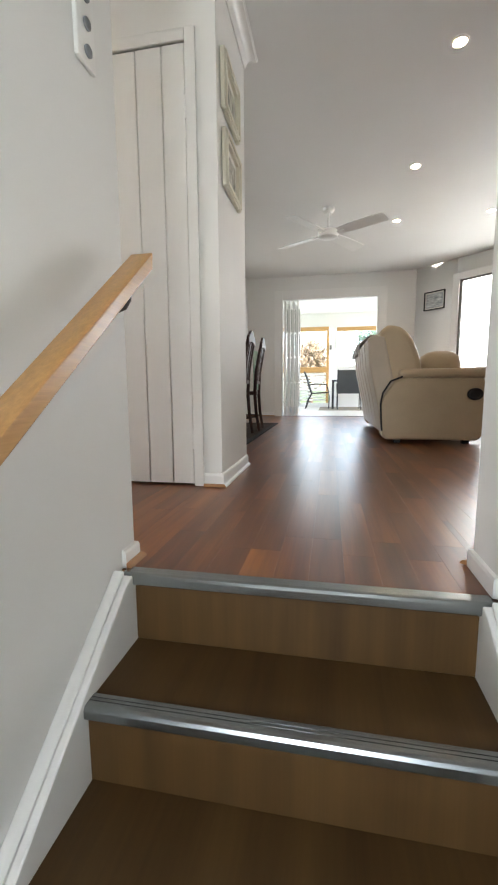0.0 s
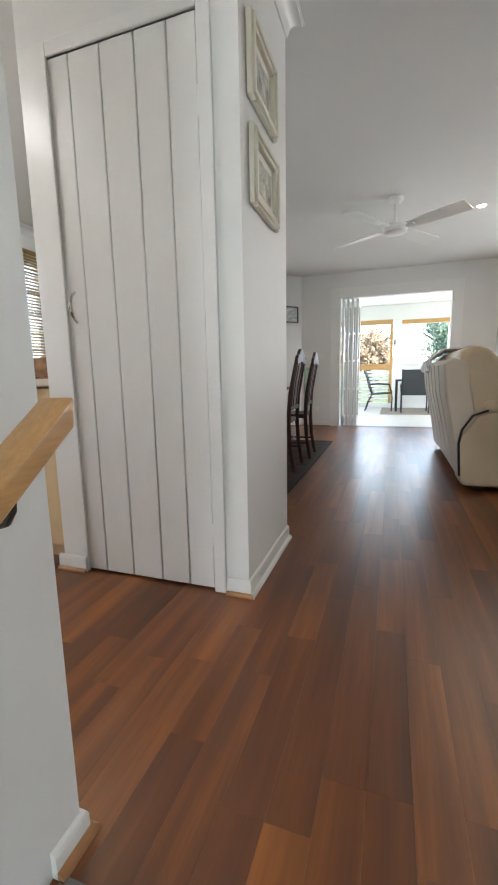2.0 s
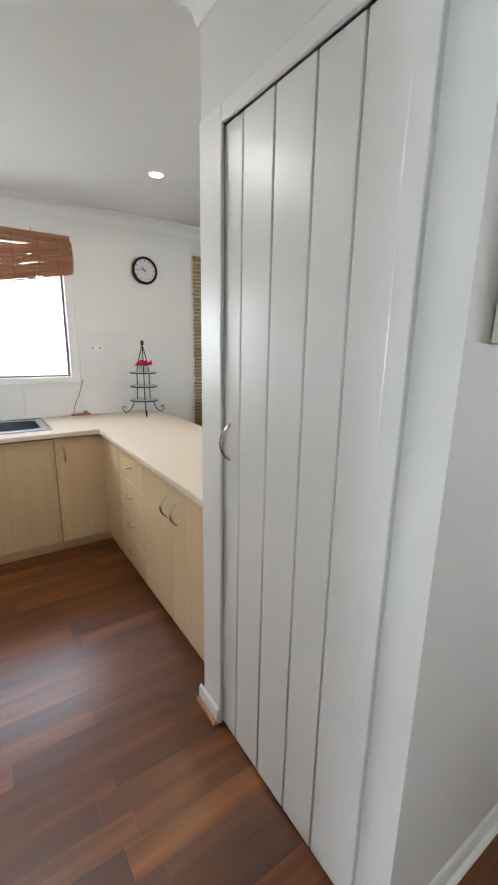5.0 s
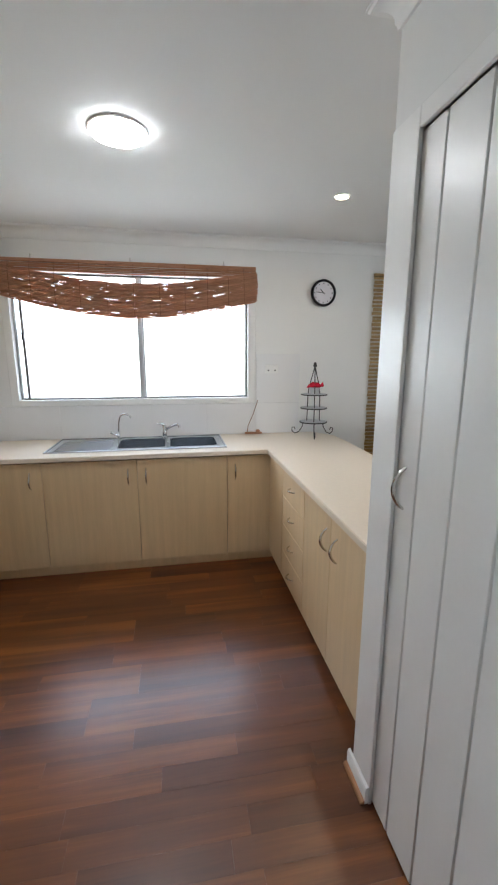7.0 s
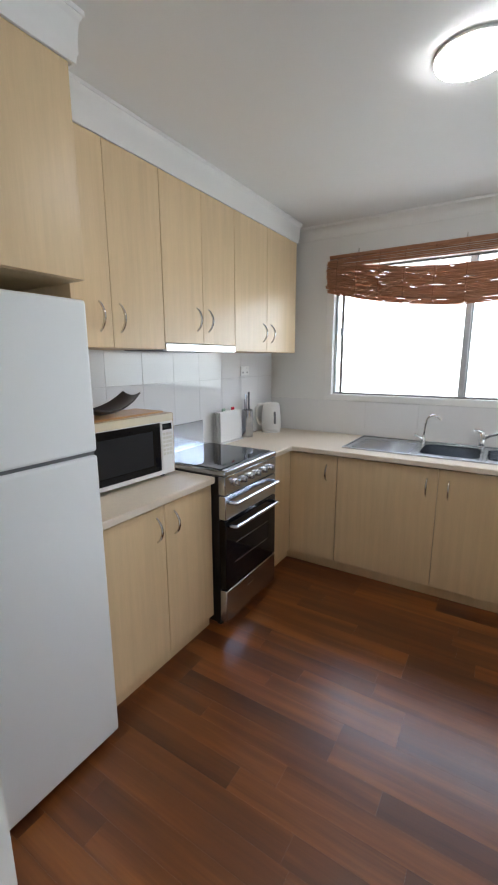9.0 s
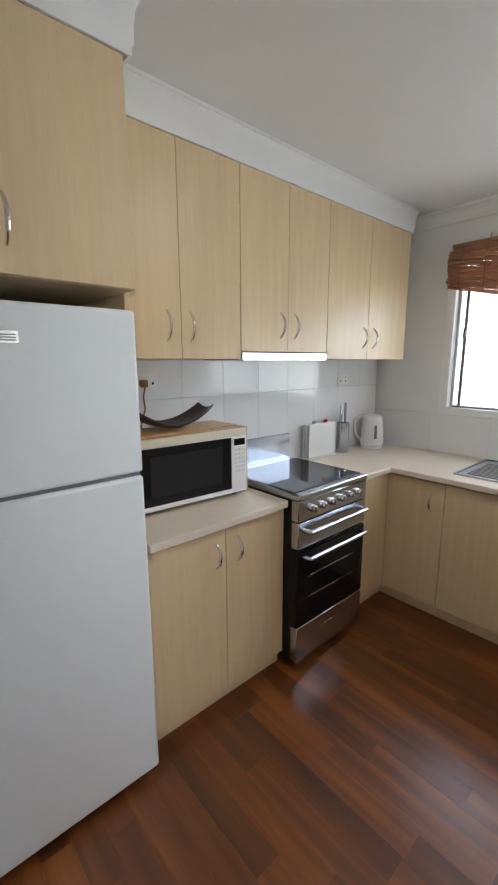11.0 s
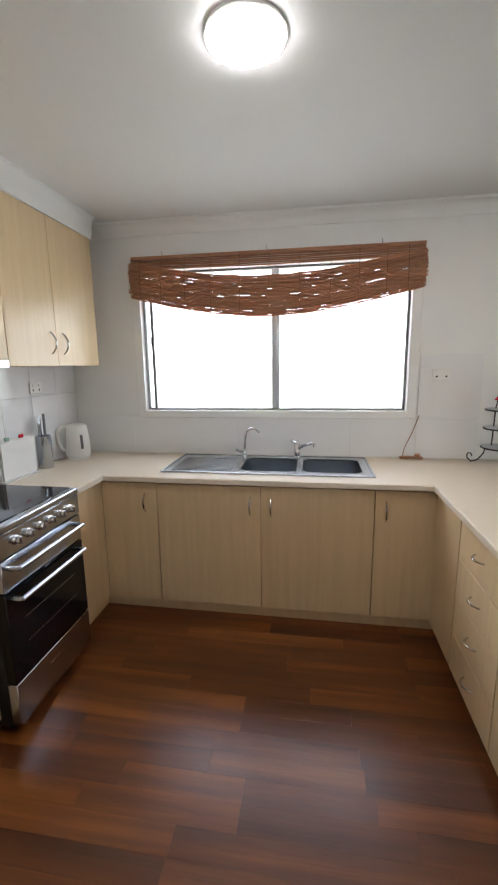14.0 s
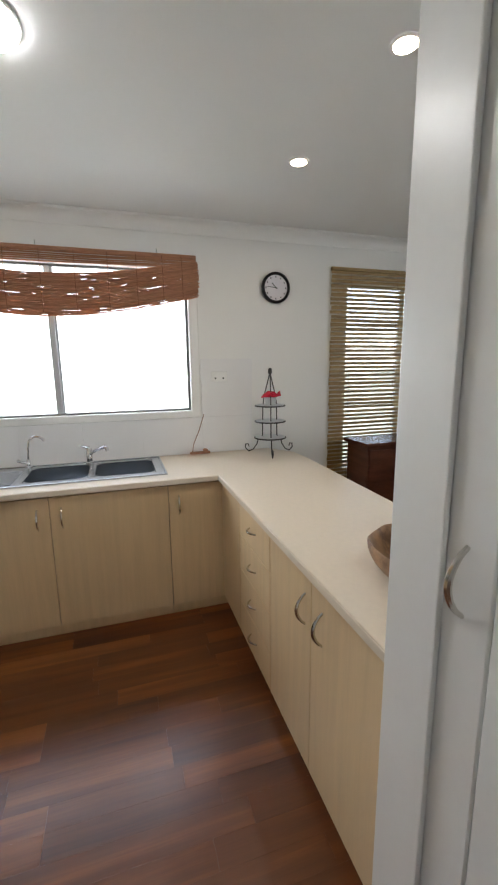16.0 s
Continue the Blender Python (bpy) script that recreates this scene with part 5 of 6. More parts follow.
# ceiling lights
cl = thing("ceiling_light", (-1.9, 1.27, CEIL), "round white oyster ceiling light, switched on", "ceiling light")
bm = B()
lathe(bm, [(0.127, -0.001), (0.127, -0.008), (0.122, -0.011)], -1.83, 1.287, 40, "z", CEIL)
part("rim", bm, M_WHITEPL, cl)
bm = B()
lathe(bm, [(0.121, -0.010), (0.119, -0.017), (0.104, -0.024), (0.067, -0.028), (0.02, -0.029)], -1.83, 1.287, 40, "z", CEIL)
part("diffuser", bm, M_LAMP, cl)


def downlight(x, y):
    ob = thing("downlight", (x, y, CEIL), "small round recessed downlight, switched on", "downlight", "ceiling downlights")
    bm = B()
    lathe(bm, [(0.050, -0.001), (0.050, -0.006), (0.038, -0.008), (0.037, -0.002)], x, y, 28, "z", CEIL)
    part("trim_ring", bm, M_WHITEPL, ob)
    bm = B()
    lathe(bm, [(0.036, -0.002), (0.034, -0.006), (0.01, -0.0065)], x, y, 24, "z", CEIL)
    part("lens", bm, M_DOWN, ob)


for x, y in ((-2.345, 2.525), (-1.565, 2.53), (1.22, 2.95), (1.24, 4.33), (1.265, 5.585), (2.29, 5.51)):
    downlight(x, y)

# ceiling fan
fn = thing("ceiling_fan", (0.455, 5.07, CEIL), "white four-blade ceiling fan at rest", "ceiling fan")
FXc, FYc = 0.458, 5.07
bm = B()
lathe(bm, [(0.065, -0.001), (0.065, -0.03), (0.04, -0.06), (0.016, -0.065)], FXc, FYc, 28, "z", CEIL)
part("canopy", bm, M_WHITEPL, fn)
bm = B()
lathe(bm, [(0.013, -0.06), (0.013, -0.235)], FXc, FYc, 14, "z", CEIL)
part("rod", bm, M_WHITEPL, fn)
bm = B()
lathe(bm, [(0.03, -0.22), (0.09, -0.235), (0.115, -0.255), (0.118, -0.285), (0.105, -0.31), (0.07, -0.325), (0.02, -0.33)], FXc, FYc, 32, "z", CEIL)
part("motor", bm, M_WHITEPL, fn)
for k in range(4):
    bm = B()
    outl = [(0.14, -0.058), (0.30, -0.078), (0.66, -0.088), (0.685, -0.07), (0.69, 0.065), (0.67, 0.082), (0.30, 0.072), (0.14, 0.054)]
    prism(bm, outl, "z", -0.004, 0.004, 0.0015)
    box(bm, 0.08, 0.20, -0.018, 0.018, -0.010, -0.004)
    bmesh.ops.rotate(bm, cent=(0, 0, 0), matrix=Matrix.Rotation(radians(-12), 3, "X"), verts=bm.verts[:])
    bmesh.ops.rotate(bm, cent=(0, 0, 0), matrix=Matrix.Rotation(radians(-33 + 90 * k), 3, "Z"), verts=bm.verts[:])
    bmesh.ops.translate(bm, vec=(FXc, FYc, CEIL - 0.275), verts=bm.verts[:])
    part("blade", bm, M_WHITEPL, fn)

# ---- living room ----


def pillow(bm, x0, x1, y0, y1, z0, z1, bev):
    box(bm, x0, x1, y0, y1, z0, z1, bev, 4)
    return bm


SOY0, SOY1 = 4.02, 6.05
sf = thing("recliner_sofa", (1.4, 5.0, 0), "cream leather recliner sofa with puffy backrests", "sofa")
for ya, yb in ((SOY0, SOY0 + 0.22), (SOY1 - 0.22, SOY1)):
    bm = B()
    prism(bm, [(0.985, 0.075), (1.02, 0.04), (1.80, 0.04), (1.84, 0.07), (1.86, 0.30), (1.87, 0.50), (1.83, 0.60), (1.20, 0.61), (1.08, 0.57), (0.99, 0.44), (0.965, 0.36)], "y", ya, yb, 0.02, 3)
    arm = part("armrest", bm, M_LEATHER, sf)
    bm = B()
    box(bm, 1.12, 1.87, ya - 0.015, yb + 0.03, 0.595, 0.685, 0.038, 4)
    part("arm_pad", bm, M_LEATHER, arm)
    if ya == SOY0:
        bm = B()
        lathe(bm, [(0.055, 0.0), (0.052, -0.012), (0.045, -0.014), (0.03, -0.004)], 0, 0, 20, "y", 0)
        for v in bm.verts:
            v.co.x *= 1.25
        bmesh.ops.translate(bm, vec=(1.765, ya + 0.002, 0.455), verts=bm.verts[:])
        part("recliner_handle", bm, M_BLACK, arm, "black recessed recliner handle")
nseat = 2
sw_ = (SOY1 - SOY0 - 0.44) / nseat
for i in range(nseat):
    a = SOY0 + 0.22 + i * sw_
    bm = B()
    pillow(bm, 1.22, 1.88, a + 0.005, a + sw_ - 0.005, 0.30, 0.50, 0.06)
    part("seat_cushion", bm, M_LEATHER, sf)
    bm = B()
    pillow(bm, 1.28, 1.90, a + 0.01, a + sw_ - 0.01, 0.10, 0.32, 0.04)
    part("footrest", bm, M_LEATHER, sf)
for i in range(nseat):
    a = SOY0 + 0.03 + i * (SOY1 - SOY0 - 0.06) / nseat
    b = a + (SOY1 - SOY0 - 0.06) / nseat
    bm = B()
    prism(bm, [(1.08, 0.40), (1.33, 0.44), (1.34, 0.60), (1.31, 0.78), (1.25, 0.94), (1.17, 1.045), (1.07, 1.09), (0.985, 1.075), (0.935, 0.99), (0.95, 0.80), (1.0, 0.60)], "y", a + 0.002, b - 0.002, 0.06, 5)
    part("back_cushion", bm, M_LEATHER, sf)
    bm = B()
    tube(bm, [(1.345, a + 0.06, 0.62), (1.352, (a + b) / 2, 0.625), (1.345, b - 0.06, 0.62)], 0.006, 6)
    part("stitching", bm, M_LEATHER2, sf)
bm = B()
prism(bm, [(0.985, 0.09), (1.12, 0.09), (1.10, 0.50), (0.99, 0.97), (0.90, 1.0), (0.835, 0.96), (0.86, 0.72), (0.94, 0.36)], "y", SOY0 + 0.015, SOY1 - 0.015, 0.02, 3)
part("back_shell", bm, M_LEATHER2, sf)
for i in range(1, 6):
    bm = B()
    yy = SOY0 + (SOY1 - SOY0) * i / 6
    tube(bm, [(0.986, yy, 0.12), (0.938, yy, 0.36), (0.858, yy, 0.72), (0.834, yy, 0.95)], 0.005, 6)
    part("seam", bm, M_LEATHER2, sf)
bm = B()
tube(bm, [(0.985, SOY0 + 0.0, 0.12), (0.972, SOY0 + 0.0, 0.30), (0.968, SOY0 + 0.002, 0.37), (0.985, SOY0 - 0.004, 0.47), (1.05, SOY0 - 0.006, 0.575), (1.15, SOY0 - 0.006, 0.615)], 0.009, 6)
part("piping", bm, M_BLACK, sf)
for x in (1.14, 1.74):
    for y in (SOY0 + 0.12, SOY1 - 0.12):
        bm = B()
        box(bm, x - 0.03, x + 0.03, y - 0.03, y + 0.03, 0.0, 0.045, 0.004)
        part("foot", bm, M_BLACK, sf)
bm = B()
box(bm, 1.10, 1.76, SOY0 + 0.25, SOY1 - 0.25, 0.045, 0.12)
part("base_frame", bm, M_BLACK, sf)

# cushion on the sofa
bm = B()
pillow(bm, 1.37, 1.74, SOY0 + 0.25, SOY0 + 0.66, 0.495, 0.865, 0.13)
solid("cushion", bm, M_LEATHER, "beige cushion on the sofa seat", "cushion")

bm = B()
pillow(bm, 1.44, 1.74, SOY1 - 0.66, SOY1 - 0.27, 0.50, 0.84, 0.10)
solid("cushion", bm, M_PATTERN, "black and white patterned cushion on the sofa", "cushion")

# throw over the far end of the sofa back
bm = B()
w = 12
th_rows = []
prof = [(0.815, 0.90), (0.808, 0.95), (0.825, 1.01), (0.87, 1.05), (0.96, 1.115), (1.08, 1.125), (1.2, 1.07), (1.262, 0.95), (1.275, 0.84)]
for j in range(w + 1):
    y = 5.05 + 0.9 * j / w
    th_rows.append([bm.verts.new((x + 0.012 * math.sin(j * 1.9 + i), y + 0.01 * math.sin(i * 2.1), z + 0.012 * math.sin(j * 1.3 + i * 0.7))) for i, (x, z) in enumerate(prof)])
for a, b in zip(th_rows, th_rows[1:]):
    for k in range(len(prof) - 1):
        bm.faces.new((a[k], a[k + 1], b[k + 1], b[k]))
bmesh.ops.recalc_face_normals(bm, faces=bm.faces[:])
bmesh.ops.solidify(bm, geom=bm.faces[:], thickness=0.012)
solid("throw_blanket", bm, M_THROW, "crumpled patterned throw over the sofa back", "throw")

# dining rug
rg = thing("dining_rug", (-1.3, 4.9, 0), "dark woven rug with a black bound edge", "rug")
RX0, RX1, RY0, RY1 = -2.25, -0.235, 3.35, 6.14
box_part("weave", rg, M_RUG, (RX0 + 0.06, RX1 - 0.06, RY0 + 0.06, RY1 - 0.06, 0.001, 0.009), 0.002)
for b in ((RX0, RX0 + 0.06, RY0, RY1), (RX1 - 0.06, RX1, RY0, RY1), (RX0 + 0.06, RX1 - 0.06, RY0, RY0 + 0.06), (RX0 + 0.06, RX1 - 0.06, RY1 - 0.06, RY1)):
    box_part("binding", rg, M_RUGEDGE, (*b, 0.001, 0.012), 0.003)

# dining table
dt = thing("dining_table", (-1.25, 4.9, 0.012), "dark polished mahogany dining table", "table")
box_part("tabletop", dt, M_DARKWOOD, (-1.80, -0.72, 4.0, 5.75, 0.715, 0.75), 0.008, 3)
for b in ((-1.70, -0.82, 4.1, 4.125), (-1.70, -0.82, 5.625, 5.65), (-1.70, -1.675, 4.125, 5.625), (-0.845, -0.82, 4.125, 5.625)):
    box_part("apron", dt, M_DARKWOOD, (*b, 0.62, 0.714), 0.002)
for x in (-1.70, -0.84):
    for y in (4.12, 5.63):
        bm = B()
        lathe(bm, [(0.025, 0), (0.022, 0.05), (0.03, 0.12), (0.024, 0.3), (0.036, 0.5), (0.04, 0.62), (0.04, 0.70)], x, y, 14, "z", 0.012)
        part("leg", bm, M_DARKWOOD, dt)


def dining_chair(loc, rz):
    """Chair facing local -x; back at local +x."""
    ob = new("dining_chair")
    ob.matrix_basis = pose(*loc, 0, 0, rz)
    ORIGIN[ob] = Vector((0, 0, 0))
    tagged(ob, "dark mahogany dining chair with a carved slatted back", "chair", "chairs round the dining table")
    bm = B()
    prism(bm, [(-0.22, -0.23), (0.18, -0.20), (0.18, 0.20), (-0.22, 0.23)], "z", 0.43, 0.475, 0.015, 3)
    part("seat", bm, M_DARKWOOD, ob)
    for s in (-1, 1):
        bm = B()
        tube(bm, [(0.235, s * 0.195, 0.0), (0.20, s * 0.195, 0.22), (0.185, s * 0.195, 0.45), (0.20, s * 0.193, 0.70), (0.245, s * 0.185, 0.95), (0.265, s * 0.18, 1.05)], [0.017, 0.019, 0.021, 0.019, 0.017, 0.015], 8)
        part("back_post", bm, M_DARKWOOD, ob)
        bm = B()
        tube(bm, [(-0.20, s * 0.205, 0.43), (-0.205, s * 0.205, 0.25), (-0.19, s * 0.205, 0.0)], [0.022, 0.019, 0.015], 8)
        part("front_leg", bm, M_DARKWOOD, ob)
        bm = B()
        tube(bm, [(-0.20, s * 0.20, 0.17), (0.20, s * 0.195, 0.17)], 0.011, 6)
        part("stretcher", bm, M_DARKWOOD, ob)
    bm = B()
    tube(bm, [(0.0, -0.2, 0.17), (0.0, 0.2, 0.17)], 0.011, 6)
    part("stretcher", bm, M_DARKWOOD, ob)
    bm = B()
    pts = [(y, 1.02 + 0.10 * math.cos(y / 0.2 * math.pi / 2) ** 1.5 + (0.015 if abs(y) > 0.15 else 0)) for y in [-0.2 + 0.04 * k for k in range(11)]]
    prism(bm, pts + [(0.2, 0.97), (0.0, 1.0), (-0.2, 0.97)], "x", 0.245, 0.275, 0.006, 2)
    part("top_rail", bm, M_DARKWOOD, ob)
    bm = B()
    box(bm, 0.185, 0.205, -0.19, 0.19, 0.56, 0.60, 0.004)
    part("lower_rail", bm, M_DARKWOOD, ob)
    for y, wd in ((-0.105, 0.016), (0.0, 0.045), (0.105, 0.016)):
        bm = B()
        prism(bm, [(0.188, 0.59), (0.20, 0.59), (0.225, 0.80), (0.262, 0.99), (0.25, 0.99), (0.212, 0.80)], "y", y - wd, y + wd, 0.003)
        part("splat", bm, M_DARKWOOD, ob)
    return ob


ch = dining_chair((-0.585, 4.47, 0.012), 1)
for x, y, rz in ((-0.56, 5.08, 3), (-1.92, 4.65, 180), (-1.92, 5.28, 178), (-1.27, 6.0, 92)):
    copy_thing(ch, pose(x, y, 0.012, 0, 0, rz))
bm = B()
box(bm, -0.393, -0.373, 4.94, 5.20, 0.50, 0.97, 0.006, 2)
solid("hanging_cloth", bm, M_GREEN, "pale green cloth hanging on a dining chair back", "cloth")

# sideboard under the dining window
sb = thing("sideboard", (-3.05, 3.7, 0), "low dark polished timber sideboard by the window", "sideboard")
box_part("top", sb, M_SIDEB, (XW + 0.06, -2.93, 3.37, 4.66, 0.925, 0.955), 0.006, 2)
box_part("carcass", sb, M_SIDEB, (XW + 0.08, -2.96, 3.40, 4.63, 0.10, 0.924), 0.003)
for a, b in ((3.41, 3.81), (3.815, 4.215), (4.22, 4.62)):
    box_part("door", sb, M_SIDEB, (-2.96, -2.942, a, b, 0.14, 0.90), 0.004, 2)
for x in (XW + 0.12, -2.99):
    for y in (3.43, 4.59):
        box_part("leg", sb, M_SIDEB, (x - 0.02, x + 0.02, y - 0.02, y + 0.02, 0.0, 0.101), 0.003)

# bay window
def bay_window(name, turn, cx, label):
    ob = thing(name, (cx + (1.1 if turn < 0 else -1.1), YF - 1.1, 0.78), label, "window", kind="structure")

    def bar(s0, s1, d0, d1, z0, z1):
        bm = B()
        if turn > 0:
            s0, s1 = -s1, -s0
        box(bm, s0, s1, d0, d1, z0, z1, 0.002)
        bmesh.ops.rotate(bm, cent=(0, 0, 0), matrix=Matrix.Rotation(turn * math.pi / 4, 3, "Z"), verts=bm.verts[:])
        bmesh.ops.translate(bm, vec=(cx, YF, 0), verts=bm.verts[:])
        return bm
    for q in ((0.66, 0.76, -0.014, 0.09, 0.72, 2.30), (2.51, 2.61, -0.014, 0.09, 0.72, 2.30), (0.76, 2.51, -0.014, 0.09, 2.20, 2.30), (0.76, 2.51, -0.03, 0.09, 0.72, 0.80)):
        part("window_frame", bar(*q), M_GLOSS, ob)
    for q in ((0.76, 0.80, 0.02, 0.06, 0.80, 2.20), (1.60, 1.66, 0.02, 0.06, 0.80, 2.20), (2.47, 2.51, 0.02, 0.06, 0.80, 2.20), (0.80, 2.47, 0.02, 0.06, 2.17, 2.20), (0.80, 2.47, 0.02, 0.06, 0.80, 0.83)):
        part("sash", bar(*q), M_WINFRAME, ob)
    for a, b in ((0.80, 1.60), (1.66, 2.47)):
        g = part("pane", bar(a, b, 0.038, 0.042, 0.83, 2.17), M_GLASS, ob)
        g.visible_shadow = False
    return ob


bay_window("window_3", -1, CX1, "white framed living room window in the angled wall")
bay_window("window_5", 1, CX0, "white framed dining end window in the angled wall")

# folding door to the sunroom
fdf = thing("door_frame", ((OP[0] + OP[1]) / 2, YF, 0), "wide white moulded frame round the folding door", "door frame", kind="structure")
for b in ((OP[0] - 0.15, OP[0], YF - 0.02, YF - 0.001, 0.0, OP[2] + 0.16), (OP[1], OP[1] + 0.15, YF - 0.02, YF - 0.001, 0.0, OP[2] + 0.16), (OP[0], OP[1], YF - 0.02, YF - 0.001, OP[2], OP[2] + 0.16)):
    box_part("architrave", fdf, M_GLOSS, b, 0.004, 2)
box_part("sill", fdf, M_WINFRAME, (OP[0], OP[1], YF + 0.0, YF + 0.12, -0.02, 0.006), 0.002)
for i in range(4):
    dv = thing("folding_door", (OP[0] + 0.05 + i * 0.075, YF + 0.1, 0), "white folding glass door leaf, stacked open", "door", "folding door leaves")
    xa = OP[0] + 0.03 + i * 0.075
    ya, yb = YF - 0.05 + 0.02 * (i % 2), YF + 0.48
    for b in ((xa, xa + 0.038, ya, ya + 0.09, 0.012, 2.10), (xa, xa + 0.038, yb - 0.09, yb, 0.012, 2.10)):
        box_part("stile", dv, M_GLOSS, b, 0.003)
    for za, zb in ((0.012, 0.16), (2.01, 2.10)):
        box_part("rail", dv, M_GLOSS, (xa, xa + 0.038, ya + 0.09, yb - 0.09, za, zb), 0.003)
    for za, zb in ((0.62, 0.645), (1.10, 1.125), (1.56, 1.585)):
        box_part("glazing_bar", dv, M_GLOSS, (xa + 0.006, xa + 0.032, ya + 0.09, yb - 0.09, za, zb), 0.002)
    g = box_part("pane", dv, M_FROST, (xa + 0.017, xa + 0.021, ya + 0.09, yb - 0.09, 0.16, 2.01))
    g.visible_shadow = False

# ---- sunroom ----
QX0, QX1, QY0, QY1 = -2.2, 3.6, YF + 0.12, 12.25
QC = 2.62
bm = B()
box(bm, QX0 - 0.1, QX1 + 0.1, QY0, QY1 + 0.1, -0.14, -0.012)
structure("floor_sunroom", bm, M_SUNFLOOR, "pale tiled sunroom floor", "floor")
bm = B()
box(bm, QX0 - 0.1, QX1 + 0.1, QY0, QY1 + 0.1, QC, QC + 0.1)
structure("ceiling_sunroom", bm, M_CEIL, "white sunroom ceiling", "ceiling")
wall("wall_sunroom_west", [(QX0 - 0.1, QX0, QY0, QY1, -1.6, 0.9), (QX0 - 0.1, QX0, QY0, QY1, 2.2, QC), (QX0 - 0.1, QX0, QY0, 8.4, 0.9, 2.2)])
wall("wall_sunroom_east", [(QX1, QX1 + 0.1, QY0, QY1, -1.6, 0.9), (QX1, QX1 + 0.1, QY0, QY1, 2.2, QC), (QX1, QX1 + 0.1, QY0, 8.4, 0.9, 2.2)])
wall("wall_sunroom_north", [(QX0 - 0.1, QX1 + 0.1, QY1, QY1 + 0.1, 2.22, QC), (0.66, QX1 + 0.1, QY1, QY1 + 0.1, -1.6, 1.10), (QX0 - 0.1, 0.66, QY1, QY1 + 0.1, -1.6, 0.10)])
sg = thing("window_4", (0.5, QY1, 0.1), "long sunroom window wall with golden pine rails", "window", kind="structure")
for b in ((QX0, 0.46, QY1 - 0.02, QY1 + 0.06, 2.14, 2.26), (QX0, 0.46, QY1 - 0.02, QY1 + 0.06, 0.98, 1.13)):
    box_part("pine_rail", sg, M_TIMBER, b, 0.004)
box_part("pine_rail", sg, M_TIMBER, (0.68, QX1, QY1 - 0.02, QY1 + 0.03, 2.12, 2.23), 0.004)
for b in ((0.40, 0.47, QY1 - 0.01, QY1 + 0.06, 0.1, 2.14), (-0.47, -0.41, QY1 - 0.01, QY1 + 0.06, 0.1, 2.14), (-1.4, -1.34, QY1 - 0.01, QY1 + 0.06, 0.1, 2.14)):
    box_part("pine_post", sg, M_TIMBER, b, 0.004)
for b in ((0.48, 0.68, QY1 - 0.01, QY1 + 0.08, 0.0, 2.22), (1.78, 1.84, QY1, QY1 + 0.06, 1.1, 2.14), (2.9, 2.96, QY1, QY1 + 0.06, 1.1, 2.14)):
    box_part("white_post", sg, M_GLOSS, b, 0.004)
box_part("sill", sg, M_GLOSS, (0.68, QX1, QY1 - 0.05, QY1 + 0.08, 1.10, 1.16), 0.004)
for k in range(9):
    z = 0.16 + k * 0.092
    box_part("balustrade_slat", sg, M_GLOSS, (QX0, 0.40, QY1 + 0.02, QY1 + 0.04, z, z + 0.06), 0.002)
box_part("latch", sg, M_BLACK, (0.505, 0.535, QY1 - 0.03, QY1 - 0.01, 1.62, 1.74), 0.004)

orug = solid("sunroom_rug", box(B(), 0.25, 2.6, 10.2, 12.0, -0.011, -0.002, 0.002), M_SUNRUG, "flat taupe rug under the outdoor table", "rug")
ot = thing("outdoor_table", (1.3, 11.1, -0.002), "black metal outdoor dining table", "table")
box_part("tabletop", ot, M_SLING, (0.56, 2.2, 10.85, 11.75, 0.70, 0.735), 0.006, 2)
for x in (0.59, 2.14):
    for y in (10.88, 11.69):
        box_part("leg", ot, M_BLACK, (x - 0.025, x + 0.025, y - 0.025, y + 0.025, -0.002, 0.70), 0.004)


def outdoor_chair(x, y, rz, z):
    """Sling chair facing local +y."""
    ob = new("outdoor_chair")
    ob.matrix_basis = pose(x, y, z, 0, 0, rz)
    ORIGIN[ob] = Vector((0, 0, 0))
    tagged(ob, "black metal outdoor chair with a charcoal sling seat", "chair", "chairs round the outdoor table")
    for s in (-1, 1):
        bm = B()
        tube(bm, [(s * 0.28, -0.36, 0.0), (s * 0.28, -0.30, 0.22), (s * 0.28, -0.20, 0.40), (s * 0.28, 0.24, 0.43), (s * 0.28, 0.26, 0.30), (s * 0.28, 0.25, 0.0)], 0.015, 8)
        part("leg_frame", bm, M_BLACK, ob)
        bm = B()
        tube(bm, [(s * 0.28, -0.20, 0.40), (s * 0.28, -0.28, 0.60), (s * 0.28, -0.33, 0.80), (s * 0.28, -0.40, 0.97)], 0.015, 8)
        part("back_post", bm, M_BLACK, ob)
        bm = B()
        tube(bm, [(s * 0.285, -0.29, 0.63), (s * 0.30, -0.1, 0.645), (s * 0.30, 0.18, 0.63), (s * 0.285, 0.25, 0.43)], 0.014, 8)
        part("arm", bm, M_BLACK, ob)
    bm = B()
    prism(bm, [(-0.19, 0.40), (-0.28, 0.60), (-0.33, 0.80), (-0.395, 0.96), (-0.405, 0.955), (-0.342, 0.80), (-0.292, 0.60), (-0.202, 0.395)], "x", -0.27, 0.27)
    part("backrest", bm, M_SLING, ob)
    bm = B()
    prism(bm, [(-0.2, 0.40), (0.0, 0.41), (0.24, 0.435), (0.24, 0.425), (0.0, 0.398), (-0.2, 0.39)], "x", -0.27, 0.27)
    part("seat", bm, M_SLING, ob)
    return ob


oc = outdoor_chair(0.98, 10.78, 0, -0.002)
copy_thing(oc, pose(0.24, 11.3, -0.011, 0, 0, -90))
copy_thing(oc, pose(1.78, 10.78, -0.002, 0, 0, 2))

# ---- outside ----


